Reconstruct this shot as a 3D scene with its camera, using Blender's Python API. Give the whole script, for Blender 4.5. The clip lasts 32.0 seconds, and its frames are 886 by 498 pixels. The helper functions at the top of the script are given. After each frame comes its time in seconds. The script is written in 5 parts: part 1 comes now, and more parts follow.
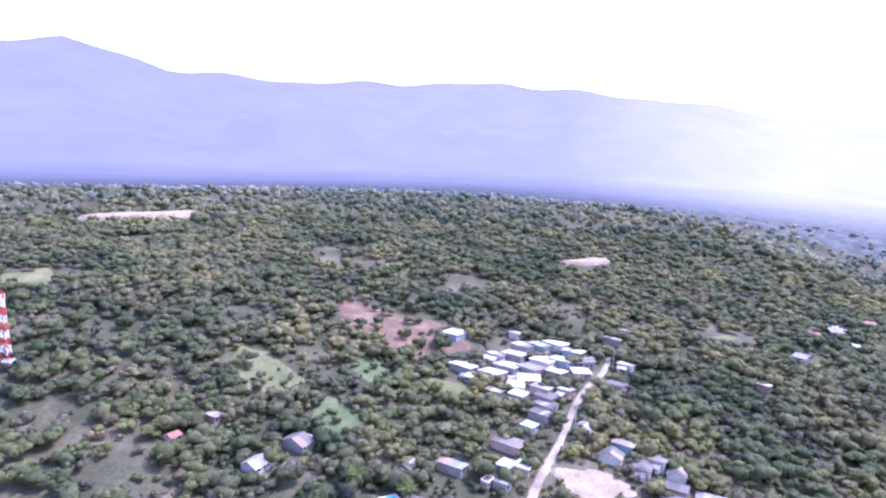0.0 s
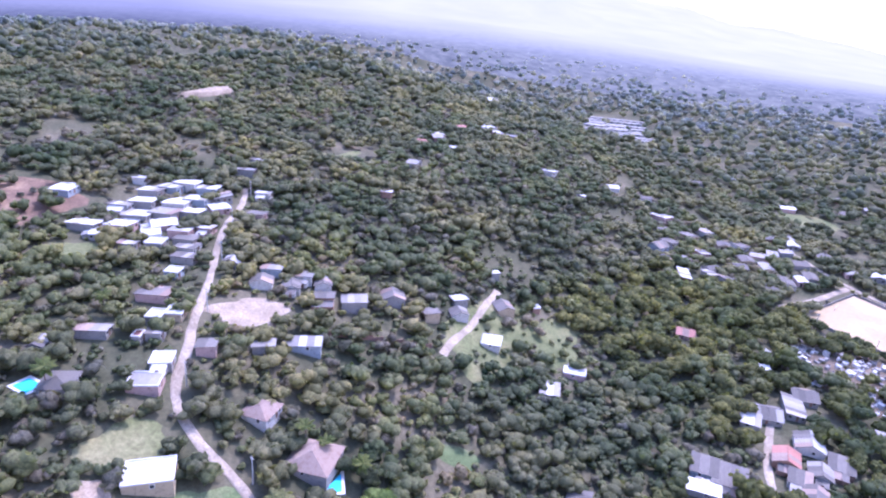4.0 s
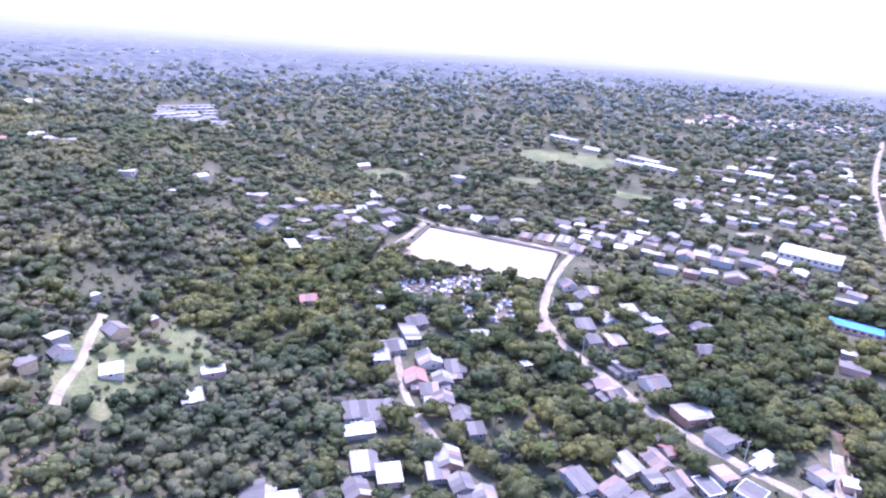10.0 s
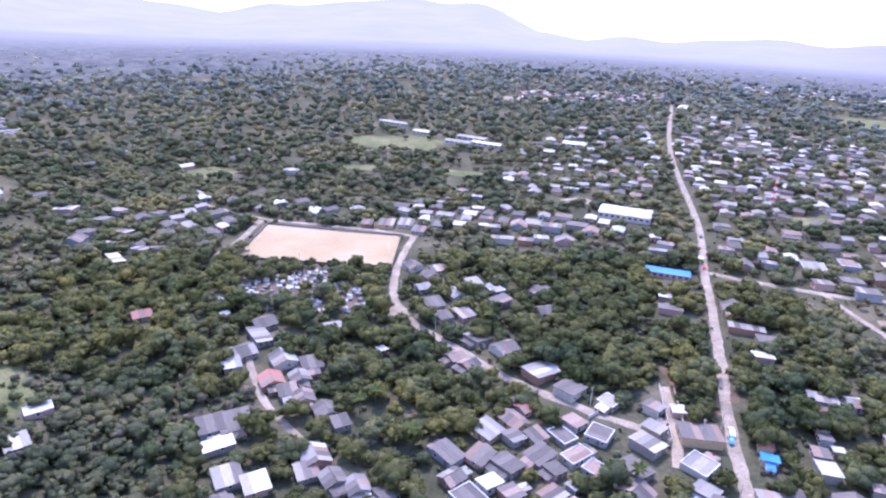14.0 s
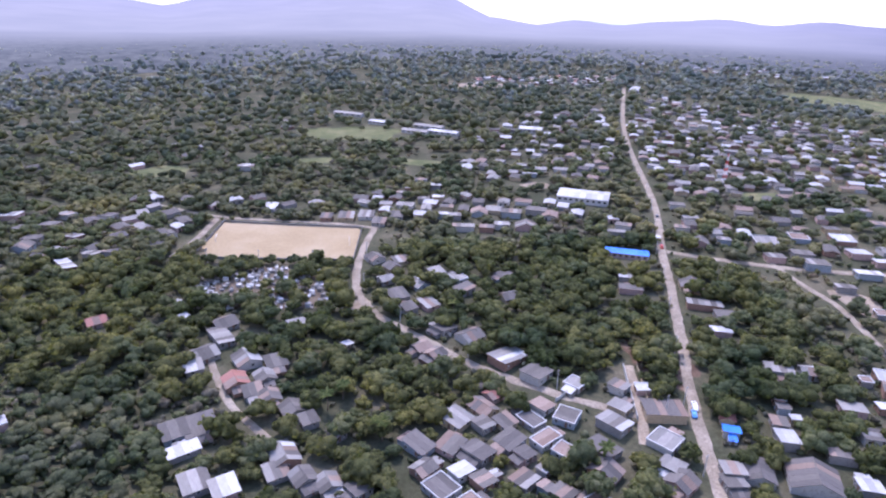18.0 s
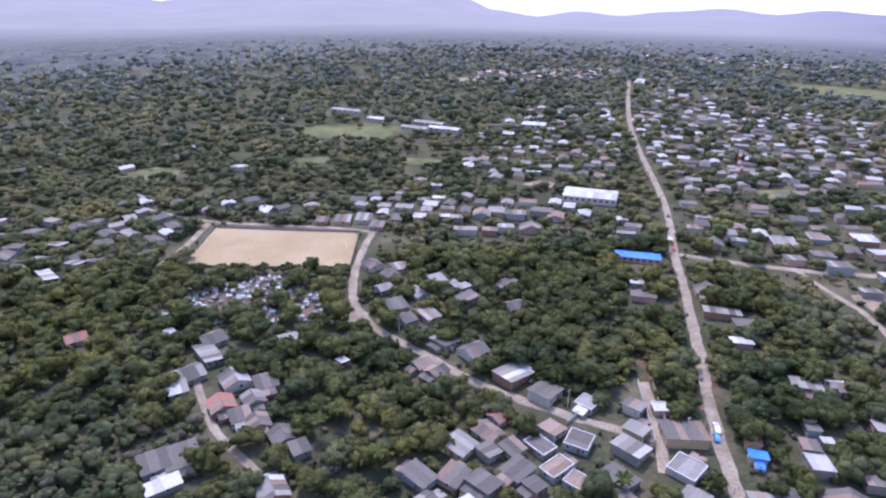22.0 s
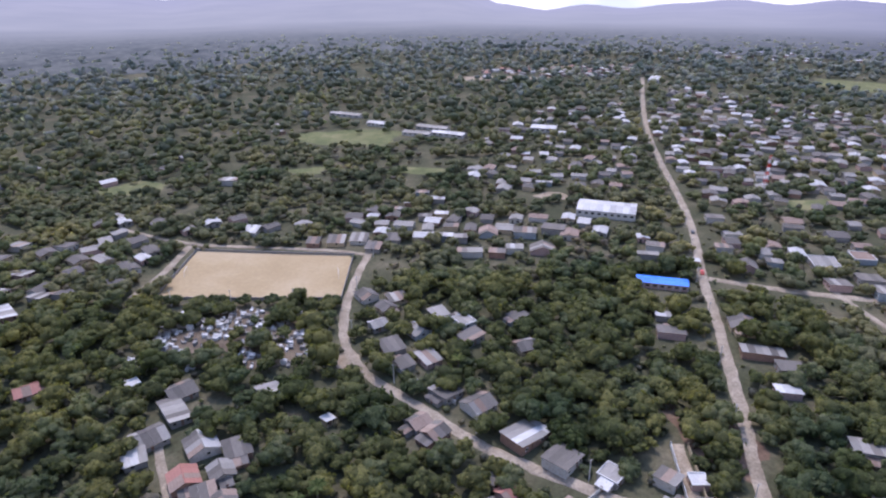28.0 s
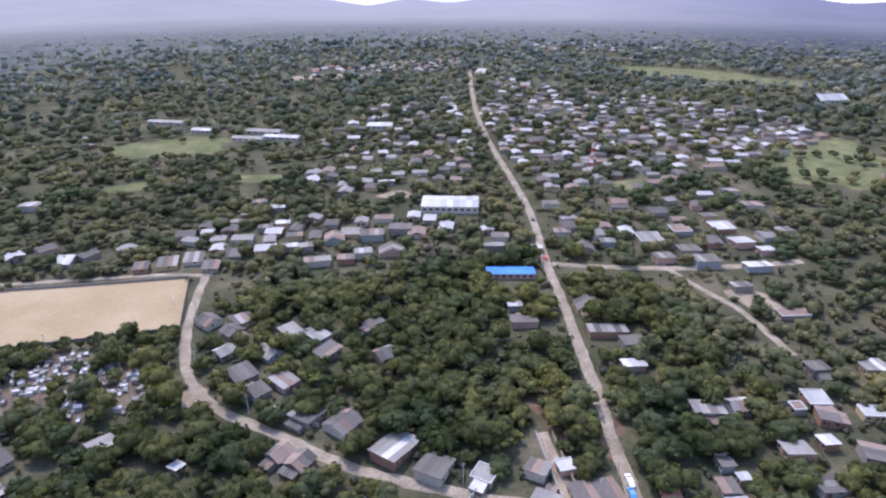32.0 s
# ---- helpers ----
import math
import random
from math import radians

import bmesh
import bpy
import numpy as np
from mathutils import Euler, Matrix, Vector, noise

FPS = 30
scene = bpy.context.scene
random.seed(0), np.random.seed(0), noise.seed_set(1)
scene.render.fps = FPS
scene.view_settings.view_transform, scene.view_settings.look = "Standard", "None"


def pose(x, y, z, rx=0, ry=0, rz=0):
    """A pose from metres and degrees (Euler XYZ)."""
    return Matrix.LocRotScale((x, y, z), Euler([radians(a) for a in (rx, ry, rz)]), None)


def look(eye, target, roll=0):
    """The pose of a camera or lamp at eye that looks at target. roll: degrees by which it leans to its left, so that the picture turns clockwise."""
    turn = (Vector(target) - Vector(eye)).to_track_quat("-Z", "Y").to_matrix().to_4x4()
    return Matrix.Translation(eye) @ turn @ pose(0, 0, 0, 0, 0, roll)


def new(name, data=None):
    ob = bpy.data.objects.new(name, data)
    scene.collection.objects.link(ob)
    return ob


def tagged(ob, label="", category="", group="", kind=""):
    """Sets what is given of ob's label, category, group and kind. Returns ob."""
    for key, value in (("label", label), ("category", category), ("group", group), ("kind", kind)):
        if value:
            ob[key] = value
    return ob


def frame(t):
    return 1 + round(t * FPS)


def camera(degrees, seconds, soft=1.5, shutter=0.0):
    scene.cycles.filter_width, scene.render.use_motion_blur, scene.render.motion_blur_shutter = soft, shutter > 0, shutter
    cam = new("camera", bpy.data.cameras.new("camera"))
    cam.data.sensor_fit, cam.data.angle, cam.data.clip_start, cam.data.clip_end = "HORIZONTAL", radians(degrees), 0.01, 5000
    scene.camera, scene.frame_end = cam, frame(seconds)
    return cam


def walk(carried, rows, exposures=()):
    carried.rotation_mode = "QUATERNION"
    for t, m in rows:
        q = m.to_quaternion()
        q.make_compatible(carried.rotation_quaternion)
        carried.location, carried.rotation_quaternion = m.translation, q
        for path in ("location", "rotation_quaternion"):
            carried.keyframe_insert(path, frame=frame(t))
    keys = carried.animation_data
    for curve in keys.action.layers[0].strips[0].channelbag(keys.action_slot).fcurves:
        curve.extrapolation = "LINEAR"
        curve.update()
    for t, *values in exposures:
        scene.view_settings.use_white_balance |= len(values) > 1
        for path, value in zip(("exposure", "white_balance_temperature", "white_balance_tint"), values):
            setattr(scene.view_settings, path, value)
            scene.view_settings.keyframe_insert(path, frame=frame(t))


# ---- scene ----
cam = camera(68.57, 32.0, soft=2.2)
PATH = [
    (0, (-15.61, -2.10, 143.64), (-113.17, 12.37, 127.13), 3.12),
    (0.1, (-15.61, -2.10, 143.64), (-110.52, 24.98, 127.57), 4.03),
    (0.5, (-15.61, -2.10, 143.64), (-109.33, 27.11, 124.55), 4.39),
    (1, (-15.61, -2.10, 143.64), (-107.29, 29.20, 118.83), 4.39),
    (1.5, (-15.61, -2.10, 143.64), (-101.67, 29.87, 104.00), 4.07),
    (2, (-15.61, -2.10, 143.64), (-101.67, 29.73, 103.88), 4.07),
    (2.5, (-15.61, -2.10, 143.64), (-97.49, 39.79, 104.37), 4.15),
    (3, (-15.61, -2.10, 143.64), (-92.95, 48.10, 104.93), 4.29),
    (3.5, (-15.61, -2.10, 143.64), (-88.73, 54.30, 105.25), 4.33),
    (5.5, (-15.61, -2.10, 143.64), (-71.47, 71.98, 106.32), 4.23),
    (6, (-15.52, -2.13, 143.65), (-66.41, 75.58, 106.60), 4.14),
    (6.5, (-15.54, -2.08, 143.65), (-62.04, 78.37, 106.68), 4.08),
    (7, (-15.50, -2.18, 143.61), (-58.13, 80.43, 106.76), 3.80),
    (7.5, (-15.42, -2.24, 143.71), (-54.07, 82.29, 106.83), 3.72),
    (8, (-15.47, -2.27, 143.77), (-49.96, 84.03, 106.86), 3.71),
    (8.5, (-15.39, -2.46, 143.87), (-45.97, 85.29, 106.92), 3.61),
    (9, (-15.39, -2.61, 143.93), (-42.06, 86.39, 106.95), 3.51),
    (9.5, (-15.43, -2.71, 144.02), (-37.97, 87.39, 106.96), 3.48),
    (10, (-15.51, -2.67, 143.90), (-34.91, 88.15, 106.83), 3.20),
    (10.5, (-15.61, -2.69, 143.87), (-32.47, 88.68, 106.90), 3.16),
    (11, (-15.68, -2.63, 143.94), (-28.00, 89.38, 106.77), 3.03),
    (11.5, (-15.76, -2.59, 143.88), (-25.21, 89.72, 106.61), 2.80),
    (12, (-15.86, -2.57, 143.85), (-22.36, 89.96, 106.49), 2.68),
    (12.5, (-15.85, -2.62, 143.96), (-19.47, 89.99, 106.41), 2.65),
    (13, (-15.84, -2.74, 143.94), (-16.61, 89.91, 106.31), 2.46),
    (13.5, (-15.86, -2.83, 143.97), (-13.92, 89.75, 106.22), 2.33),
    (14, (-16.09, -2.73, 143.88), (-11.49, 89.71, 106.01), 2.20),
    (14.5, (-16.17, -2.70, 143.90), (-8.73, 89.50, 105.91), 2.12),
    (15, (-16.34, -2.73, 143.77), (-7.35, 89.29, 105.67), 1.96),
    (15.5, (-16.32, -2.70, 143.73), (-6.72, 89.17, 105.43), 1.77),
    (17.5, (-15.80, -2.34, 144.03), (-5.43, 89.09, 104.88), 1.17),
    (18, (-15.85, -1.59, 143.97), (-5.43, 89.77, 104.66), 1.04),
    (18.5, (-15.63, -0.27, 143.76), (-5.09, 91.02, 104.32), 0.95),
    (19, (-15.04, 1.62, 143.56), (-4.64, 92.84, 103.94), 0.87),
    (19.5, (-14.94, 3.81, 143.37), (-4.35, 94.96, 103.62), 0.78),
    (20, (-14.99, 6.14, 143.20), (-4.20, 97.23, 103.36), 0.70),
    (20.5, (-14.67, 8.68, 143.07), (-4.22, 99.76, 103.13), 0.64),
    (21, (-14.46, 11.38, 142.97), (-3.97, 102.41, 102.93), 0.53),
    (21.5, (-13.92, 14.17, 142.88), (-3.52, 105.16, 102.73), 0.49),
    (22, (-13.00, 16.83, 142.75), (-3.03, 107.85, 102.54), 0.35),
    (22.5, (-12.26, 19.50, 142.69), (-2.36, 110.51, 102.44), 0.25),
    (23, (-11.77, 22.34, 142.70), (-2.14, 113.33, 102.36), 0.15),
    (23.5, (-11.24, 25.08, 142.76), (-1.72, 116.04, 102.32), 0.08),
    (24, (-10.64, 27.90, 142.71), (-1.24, 118.85, 102.21), -0.01),
    (24.5, (-9.83, 30.88, 142.78), (-0.60, 121.80, 102.17), -0.10),
    (25, (-9.38, 33.89, 142.69), (-0.26, 124.80, 102.05), -0.18),
    (25.5, (-8.86, 37.02, 142.56), (0.19, 127.92, 101.87), -0.22),
    (27.5, (-6.27, 49.93, 142.64), (2.39, 140.80, 101.80), -0.51),
    (28, (-5.54, 53.49, 142.72), (3.00, 144.36, 101.85), -0.55),
    (28.5, (-5.20, 56.91, 142.80), (3.37, 147.79, 101.96), -0.63),
    (29, (-4.99, 59.42, 142.95), (5.01, 150.10, 102.00), -0.64),
    (29.5, (-4.71, 60.67, 143.20), (9.61, 150.71, 102.13), -0.54),
    (30, (-4.45, 61.61, 143.20), (11.01, 151.43, 102.06), -0.55),
    (30.5, (-4.01, 62.13, 143.11), (12.38, 151.77, 101.91), -0.54),
    (31, (-3.51, 62.34, 143.19), (16.10, 151.28, 101.90), -0.45),
    (31.5, (-4.08, 62.54, 143.31), (21.40, 149.91, 101.89), -0.32),
    (32, (-4.26, 62.64, 143.22), (26.95, 148.06, 101.63), -0.15),
]
walk(cam, [(t, look(eye, target, roll)) for t, eye, target, roll in PATH],
     exposures=[(0, 2.53, 5280, 42), (1.5, 2.58, 5250, 43), (3, 2.40, 5240, 43), (6, 2.52, 5240, 43), (9, 2.72, 5240, 43), (12, 2.59, 5310, 41), (15, 1.97, 5500, 36), (19, 1.68, 5630, 32), (23, 1.60, 5760, 29), (27, 1.44, 5870, 26), (29, 1.31, 5930, 25), (31, 1.28, 5940, 24), (32, 1.55, 5940, 24)])

# ---- sky and sun ----
SUN_TURN, SUN_HEIGHT = radians(12), radians(57)      # left of +y, above the horizon
world = bpy.data.worlds.new("sky")
scene.world = world
world.use_nodes = True
wn = world.node_tree
sky = wn.nodes.new("ShaderNodeTexSky")
sky.sky_type = "NISHITA"
sky.sun_disc = False
sky.sun_elevation = SUN_HEIGHT
sky.sun_rotation = -SUN_TURN
sky.air_density, sky.dust_density, sky.ozone_density, sky.altitude = 1.2, 1.5, 3.5, 100
wn.nodes["Background"].inputs["Strength"].default_value = 0.15
wn.links.new(sky.outputs[0], wn.nodes["Background"].inputs["Color"])
sun_data = bpy.data.lights.new("sun", "SUN")
sun_data.energy, sun_data.angle, sun_data.color = 1.25, radians(2.5), (1.0, 0.94, 0.84)
sun = new("sun", sun_data)
sun.matrix_world = look((-math.sin(SUN_TURN) * 300, math.cos(SUN_TURN) * 300 , 300 * math.tan(SUN_HEIGHT)), (0, 0, 0))


# ---- materials ----
def material(name, rough=0.8, metal=0.0, spec=0.3):
    m = bpy.data.materials.new(name)
    m.use_nodes = True
    b = m.node_tree.nodes["Principled BSDF"]
    b.inputs["Roughness"].default_value = rough
    b.inputs["Metallic"].default_value = metal
    b.inputs["Specular IOR Level"].default_value = spec
    return m, m.node_tree, b


def noise_node(nt, scale, detail=4.0, rough=0.6, coord="Object"):
    tc = nt.nodes.new("ShaderNodeTexCoord")
    n = nt.nodes.new("ShaderNodeTexNoise")
    n.inputs["Scale"].default_value, n.inputs["Detail"].default_value, n.inputs["Roughness"].default_value = scale, detail, rough
    nt.links.new(tc.outputs[coord], n.inputs["Vector"])
    return n


def ramp(nt, source, stops):
    r = nt.nodes.new("ShaderNodeValToRGB")
    while len(r.color_ramp.elements) < len(stops):
        r.color_ramp.elements.new(0.5)
    for e, (p, c) in zip(r.color_ramp.elements, stops):
        e.position, e.color = p, (*c, 1)
    nt.links.new(source, r.inputs["Fac"])
    return r.outputs["Color"]


def mix(nt, fac, a, b, mode="MIX"):
    m = nt.nodes.new("ShaderNodeMix")
    m.data_type, m.blend_type = "RGBA", mode
    for socket, v in ((m.inputs["Factor"], fac), (m.inputs[6], a), (m.inputs[7], b)):
        if isinstance(v, (int, float)):
            socket.default_value = v
        elif isinstance(v, tuple):
            socket.default_value = (*v, 1)
        else:
            nt.links.new(v, socket)
    return m.outputs[2]


def bump(nt, bsdf, height, strength, distance):
    b = nt.nodes.new("ShaderNodeBump")
    b.inputs["Strength"].default_value, b.inputs["Distance"].default_value = strength, distance
    nt.links.new(height, b.inputs["Height"])
    nt.links.new(b.outputs["Normal"], bsdf.inputs["Normal"])


def earth(name, low, mid, high, scale=0.08, fine=1.3, grain=0.4):
    m, nt, b = material(name, 0.95, spec=0.1)
    n1, n2 = noise_node(nt, scale, 5), noise_node(nt, fine, 6, 0.7)
    c = ramp(nt, n1.outputs["Fac"], [(0.32, low), (0.5, mid), (0.68, high)])
    g = ramp(nt, n2.outputs["Fac"], [(0.3, (1 - grain,) * 3), (0.7, (1 + grain * 0.6,) * 3)])
    nt.links.new(mix(nt, 1.0, c, g, "MULTIPLY"), b.inputs["Base Color"])
    bump(nt, b, n2.outputs["Fac"], 0.6, 0.3)
    return m


M_GROUND = earth("scrub_ground", (0.046, 0.050, 0.027), (0.072, 0.070, 0.040), (0.13, 0.112, 0.072), 0.035, 0.6)
M_ROAD = earth("dirt_road", (0.20, 0.162, 0.116), (0.27, 0.222, 0.165), (0.345, 0.292, 0.222), 0.12, 1.2)
M_PITCH = earth("sandy_pitch", (0.275, 0.205, 0.115), (0.31, 0.235, 0.135), (0.355, 0.278, 0.172), 0.03, 0.5, 0.12)
M_GRASS = earth("dry_grass", (0.085, 0.098, 0.042), (0.125, 0.132, 0.058), (0.19, 0.175, 0.088), 0.06, 0.8)
M_LAWN = earth("green_lawn", (0.075, 0.10, 0.042), (0.10, 0.13, 0.055), (0.15, 0.16, 0.08), 0.1, 1.5)
M_BARE = earth("bare_earth", (0.085, 0.064, 0.046), (0.13, 0.10, 0.07), (0.20, 0.16, 0.11), 0.07, 0.9)
M_BURNT = earth("burnt_red_soil", (0.095, 0.062, 0.044), (0.15, 0.098, 0.066), (0.225, 0.155, 0.10), 0.09, 0.9)
M_YARD = earth("swept_yard", (0.20, 0.157, 0.108), (0.27, 0.215, 0.152), (0.345, 0.285, 0.21), 0.15, 1.4)


def leafy(name, dark, mid, light, vary=0.5, crisp=1.0):
    m, nt, b = material(name, 0.75, spec=0.12)
    geo, info = nt.nodes.new("ShaderNodeNewGeometry"), nt.nodes.new("ShaderNodeObjectInfo")
    c = ramp(nt, geo.outputs["Random Per Island"], [(0.0, dark), (0.5, mid), (1.0, light)])
    big = noise_node(nt, 0.035, 3, coord="Object")
    tint = ramp(nt, big.outputs["Fac"], [(0.33, (0.58, 0.68, 0.64)), (0.5, (1.0, 1.0, 1.0)), (0.68, (1.42, 1.3, 1.08))])
    c = mix(nt, 1.0, c, tint, "MULTIPLY")
    wide = noise_node(nt, 0.009, 4, coord="Object")
    c = mix(nt, 1.0, c, ramp(nt, wide.outputs["Fac"], [(0.36, (0.74, 0.82, 0.80)), (0.5, (1.0, 1.0, 1.0)), (0.64, (1.2, 1.15, 1.0))]), "MULTIPLY")
    # clump noise paints shaded gaps and leaf highlights into the colour
    clump = noise_node(nt, 1.6, 5, 0.8, coord="Object")
    c = mix(nt, crisp, c, ramp(nt, clump.outputs["Fac"], [(0.32, (0.45, 0.48, 0.46)), (0.5, (1.0, 1.0, 1.0)), (0.68, (1.75, 1.7, 1.4))]), "MULTIPLY")
    own = ramp(nt, info.outputs["Random"], [(0.0, (0.75, 0.85, 0.8)), (0.5, (1.0, 1.0, 1.0)), (1.0, (1.35, 1.2, 0.95))])
    c = mix(nt, vary, c, mix(nt, 1.0, c, own, "MULTIPLY"))
    nt.links.new(c, b.inputs["Base Color"])
    bump(nt, b, clump.outputs["Fac"], crisp, 0.6)
    thin, both = nt.nodes.new("ShaderNodeBsdfTranslucent"), nt.nodes.new("ShaderNodeMixShader")
    nt.links.new(mix(nt, 1.0, c, (1.5, 1.6, 0.9), "MULTIPLY"), thin.inputs["Color"])
    both.inputs["Fac"].default_value = 0.38 if crisp > 0.9 else 0.5
    nt.links.new(b.outputs[0], both.inputs[1])
    nt.links.new(thin.outputs[0], both.inputs[2])
    nt.links.new(both.outputs[0], nt.nodes["Material Output"].inputs["Surface"])
    return m


M_LEAF = leafy("mango_leaves", (0.053, 0.063, 0.031), (0.086, 0.097, 0.045), (0.130, 0.139, 0.062))
M_FRESH = leafy("fresh_leaves", (0.088, 0.126, 0.037), (0.132, 0.176, 0.05), (0.172, 0.212, 0.068))
M_DRY = leafy("dry_twigs", (0.105, 0.09, 0.073), (0.15, 0.13, 0.105), (0.19, 0.168, 0.138))
M_WOODS = leafy("woodland_leaves", (0.085, 0.091, 0.051), (0.127, 0.130, 0.074), (0.176, 0.169, 0.100), 0.0)
M_OLIVE = leafy("olive_leaves", (0.076, 0.092, 0.047), (0.108, 0.124, 0.064), (0.145, 0.152, 0.085), 0.0)
# haze painted into two leaf colours: paler, greyer and less crisp when far
M_MIDWOOD = leafy("half_hazed_leaves", (0.105, 0.114, 0.082), (0.145, 0.154, 0.115), (0.19, 0.196, 0.15), 0.0, 0.6)
M_FARWOOD = leafy("hazed_far_leaves", (0.15, 0.162, 0.160), (0.20, 0.211, 0.212), (0.25, 0.26, 0.26), 0.0, 0.3)
M_PALM = leafy("palm_fronds", (0.06, 0.08, 0.025), (0.10, 0.125, 0.04), (0.15, 0.16, 0.06))
M_BARK, nt_, b_ = material("bark", 0.95)
nt_.links.new(ramp(nt_, noise_node(nt_, 3.0).outputs["Fac"], [(0.3, (0.07, 0.05, 0.035)), (0.7, (0.17, 0.13, 0.10))]), b_.inputs["Base Color"])


def sheet(name, a, b_col, stain, rough=0.55, metal=0.0, ribs=True):
    """Corrugated or cast roofing with ribs, rust and lichen stains; each panel differs a little."""
    m, nt, b = material(name, rough, metal)
    info = nt.nodes.new("ShaderNodeObjectInfo")
    base = mix(nt, info.outputs["Random"], a, b_col)
    n = noise_node(nt, 0.9, 6, 0.7)
    base = mix(nt, ramp(nt, n.outputs["Fac"], [(0.5, (0, 0, 0)), (0.72, (0.8, 0.8, 0.8))]), base, stain)
    fine = noise_node(nt, 5.0, 5, 0.7)
    base = mix(nt, 0.5, base, mix(nt, 1.0, base, ramp(nt, fine.outputs["Fac"], [(0.3, (0.6, 0.6, 0.6)), (0.7, (1.2, 1.2, 1.2))]), "MULTIPLY"))
    nt.links.new(base, b.inputs["Base Color"])
    if ribs:
        tc, w = nt.nodes.new("ShaderNodeTexCoord"), nt.nodes.new("ShaderNodeTexWave")
        w.inputs["Scale"].default_value = 1.6
        nt.links.new(tc.outputs["Object"], w.inputs["Vector"])
        bump(nt, b, w.outputs["Fac"], 0.5, 0.05)
    return m


ROOF = {
    "white": sheet("white_sheet_roof", (0.28, 0.275, 0.265), (0.46, 0.45, 0.43), (0.235, 0.215, 0.19)),
    "pale": sheet("pale_sheet_roof", (0.15, 0.14, 0.125), (0.25, 0.232, 0.208), (0.17, 0.14, 0.11)),
    "grey": sheet("fibre_cement_roof", (0.078, 0.07, 0.061), (0.145, 0.129, 0.112), (0.085, 0.074, 0.065), 0.85),
    "dark": sheet("weathered_dark_roof", (0.085, 0.076, 0.069), (0.135, 0.12, 0.107), (0.065, 0.058, 0.052), 0.85),
    "red": sheet("red_painted_roof", (0.24, 0.10, 0.075), (0.32, 0.15, 0.115), (0.19, 0.11, 0.085), 0.75),
    "rust": sheet("rusty_sheet_roof", (0.17, 0.118, 0.09), (0.26, 0.195, 0.155), (0.13, 0.07, 0.045), 0.8),
    "blue": sheet("blue_sheet_roof", (0.03, 0.16, 0.62), (0.05, 0.22, 0.72), (0.05, 0.12, 0.4), 0.5),
}


def render_wall(name, col):
    m, nt, b = material(name, 0.9, spec=0.15)
    n = noise_node(nt, 1.1, 6, 0.7)
    dirty = tuple(v * 0.55 for v in col)
    nt.links.new(ramp(nt, n.outputs["Fac"], [(0.3, dirty), (0.5, col), (1.0, tuple(min(1, v * 1.08) for v in col))]), b.inputs["Base Color"])
    bump(nt, b, n.outputs["Fac"], 0.3, 0.03)
    return m


WALLS = [render_wall("lime_wall", (0.38, 0.365, 0.33)), render_wall("cement_wall", (0.22, 0.208, 0.19)), render_wall("ochre_wall", (0.36, 0.285, 0.18)),
         render_wall("rose_wall", (0.36, 0.25, 0.215)), render_wall("brick_wall", (0.235, 0.145, 0.105)), render_wall("blue_wash_wall", (0.24, 0.27, 0.285))]
M_OPEN, nt_, b_ = material("dark_glass", 0.15, spec=0.5)
b_.inputs["Base Color"].default_value = (0.025, 0.028, 0.03, 1)
M_DOOR = render_wall("door_paint", (0.16, 0.10, 0.07))
M_CONC = render_wall("concrete", (0.42, 0.41, 0.38))
M_TOMB = render_wall("whitewash", (0.52, 0.51, 0.485))
M_POLE = render_wall("pole_concrete", (0.38, 0.37, 0.35))


# ---- ground ----
EYE_HEIGHT = 144


def smooth(x):
    x = np.clip(x, 0, 1)
    return x * x * (3 - 2 * x)


def ground(x, y):
    """A level plain with a wooded hill in the west; beyond the woods the land falls gently to a lower plain."""
    x, y = np.asarray(x, float), np.asarray(y, float)
    u = -x - (60 + 0.45 * y)
    z = (40 * smooth((u + 40) / 170) + 26 * smooth((u - 120) / 300)) * np.clip((640 - y) / 280, 0, 1)
    z = z + 0.7 * np.sin(x / 37 + 1) * np.sin(y / 43)
    dx, dy = x + 14.0, y - 10.0
    d = np.maximum(np.hypot(dx, dy), 1.0)
    turn = np.degrees(np.arctan2(-dx, dy))
    start = np.interp(turn, [15, 25, 38, 55, 80, 105], [1230, 1230, 1180, 1000, 900, 800])
    brow = np.interp(turn, [15, 25, 38, 55, 80, 105], [-6.5, -6.5, -6.3, -5.8, -5.1, -5.6])
    rim = np.interp(turn, [-60, -29, 0, 20, 38, 51, 66, 105], [-4.4, -4.3, -4.4, -4.2, -2.9, -2.6, -2.9, -4.2])
    far = np.clip((d - start) / 3000, 0, 1) ** 0.6
    fall = EYE_HEIGHT + d * np.tan(np.radians(brow + (rim - brow) * far))
    w = smooth((d / start - 0.85) / 0.25)
    return z * (1 - w) + fall * w


def mesh(name, verts, faces, mat, smooth=False):
    me = bpy.data.meshes.new(name)
    me.from_pydata([tuple(v) for v in verts] if not isinstance(verts, np.ndarray) else verts.tolist(), [], faces if not isinstance(faces, np.ndarray) else faces.tolist())
    me.materials.append(mat)
    if smooth:
        me.polygons.foreach_set("use_smooth", [True] * len(me.polygons))
    return me


def part(name, me, parent, m=None, label=""):
    ob = new(name, me)
    ob.parent = parent
    if m is not None:
        ob.matrix_basis = m
    if label:
        ob["label"] = label
    return ob


def grid_faces(nu, nv):
    i = np.arange((nu - 1) * (nv - 1))
    a = i // (nv - 1) * nv + i % (nv - 1)
    return np.stack([a, a + nv, a + nv + 1, a + 1], 1)


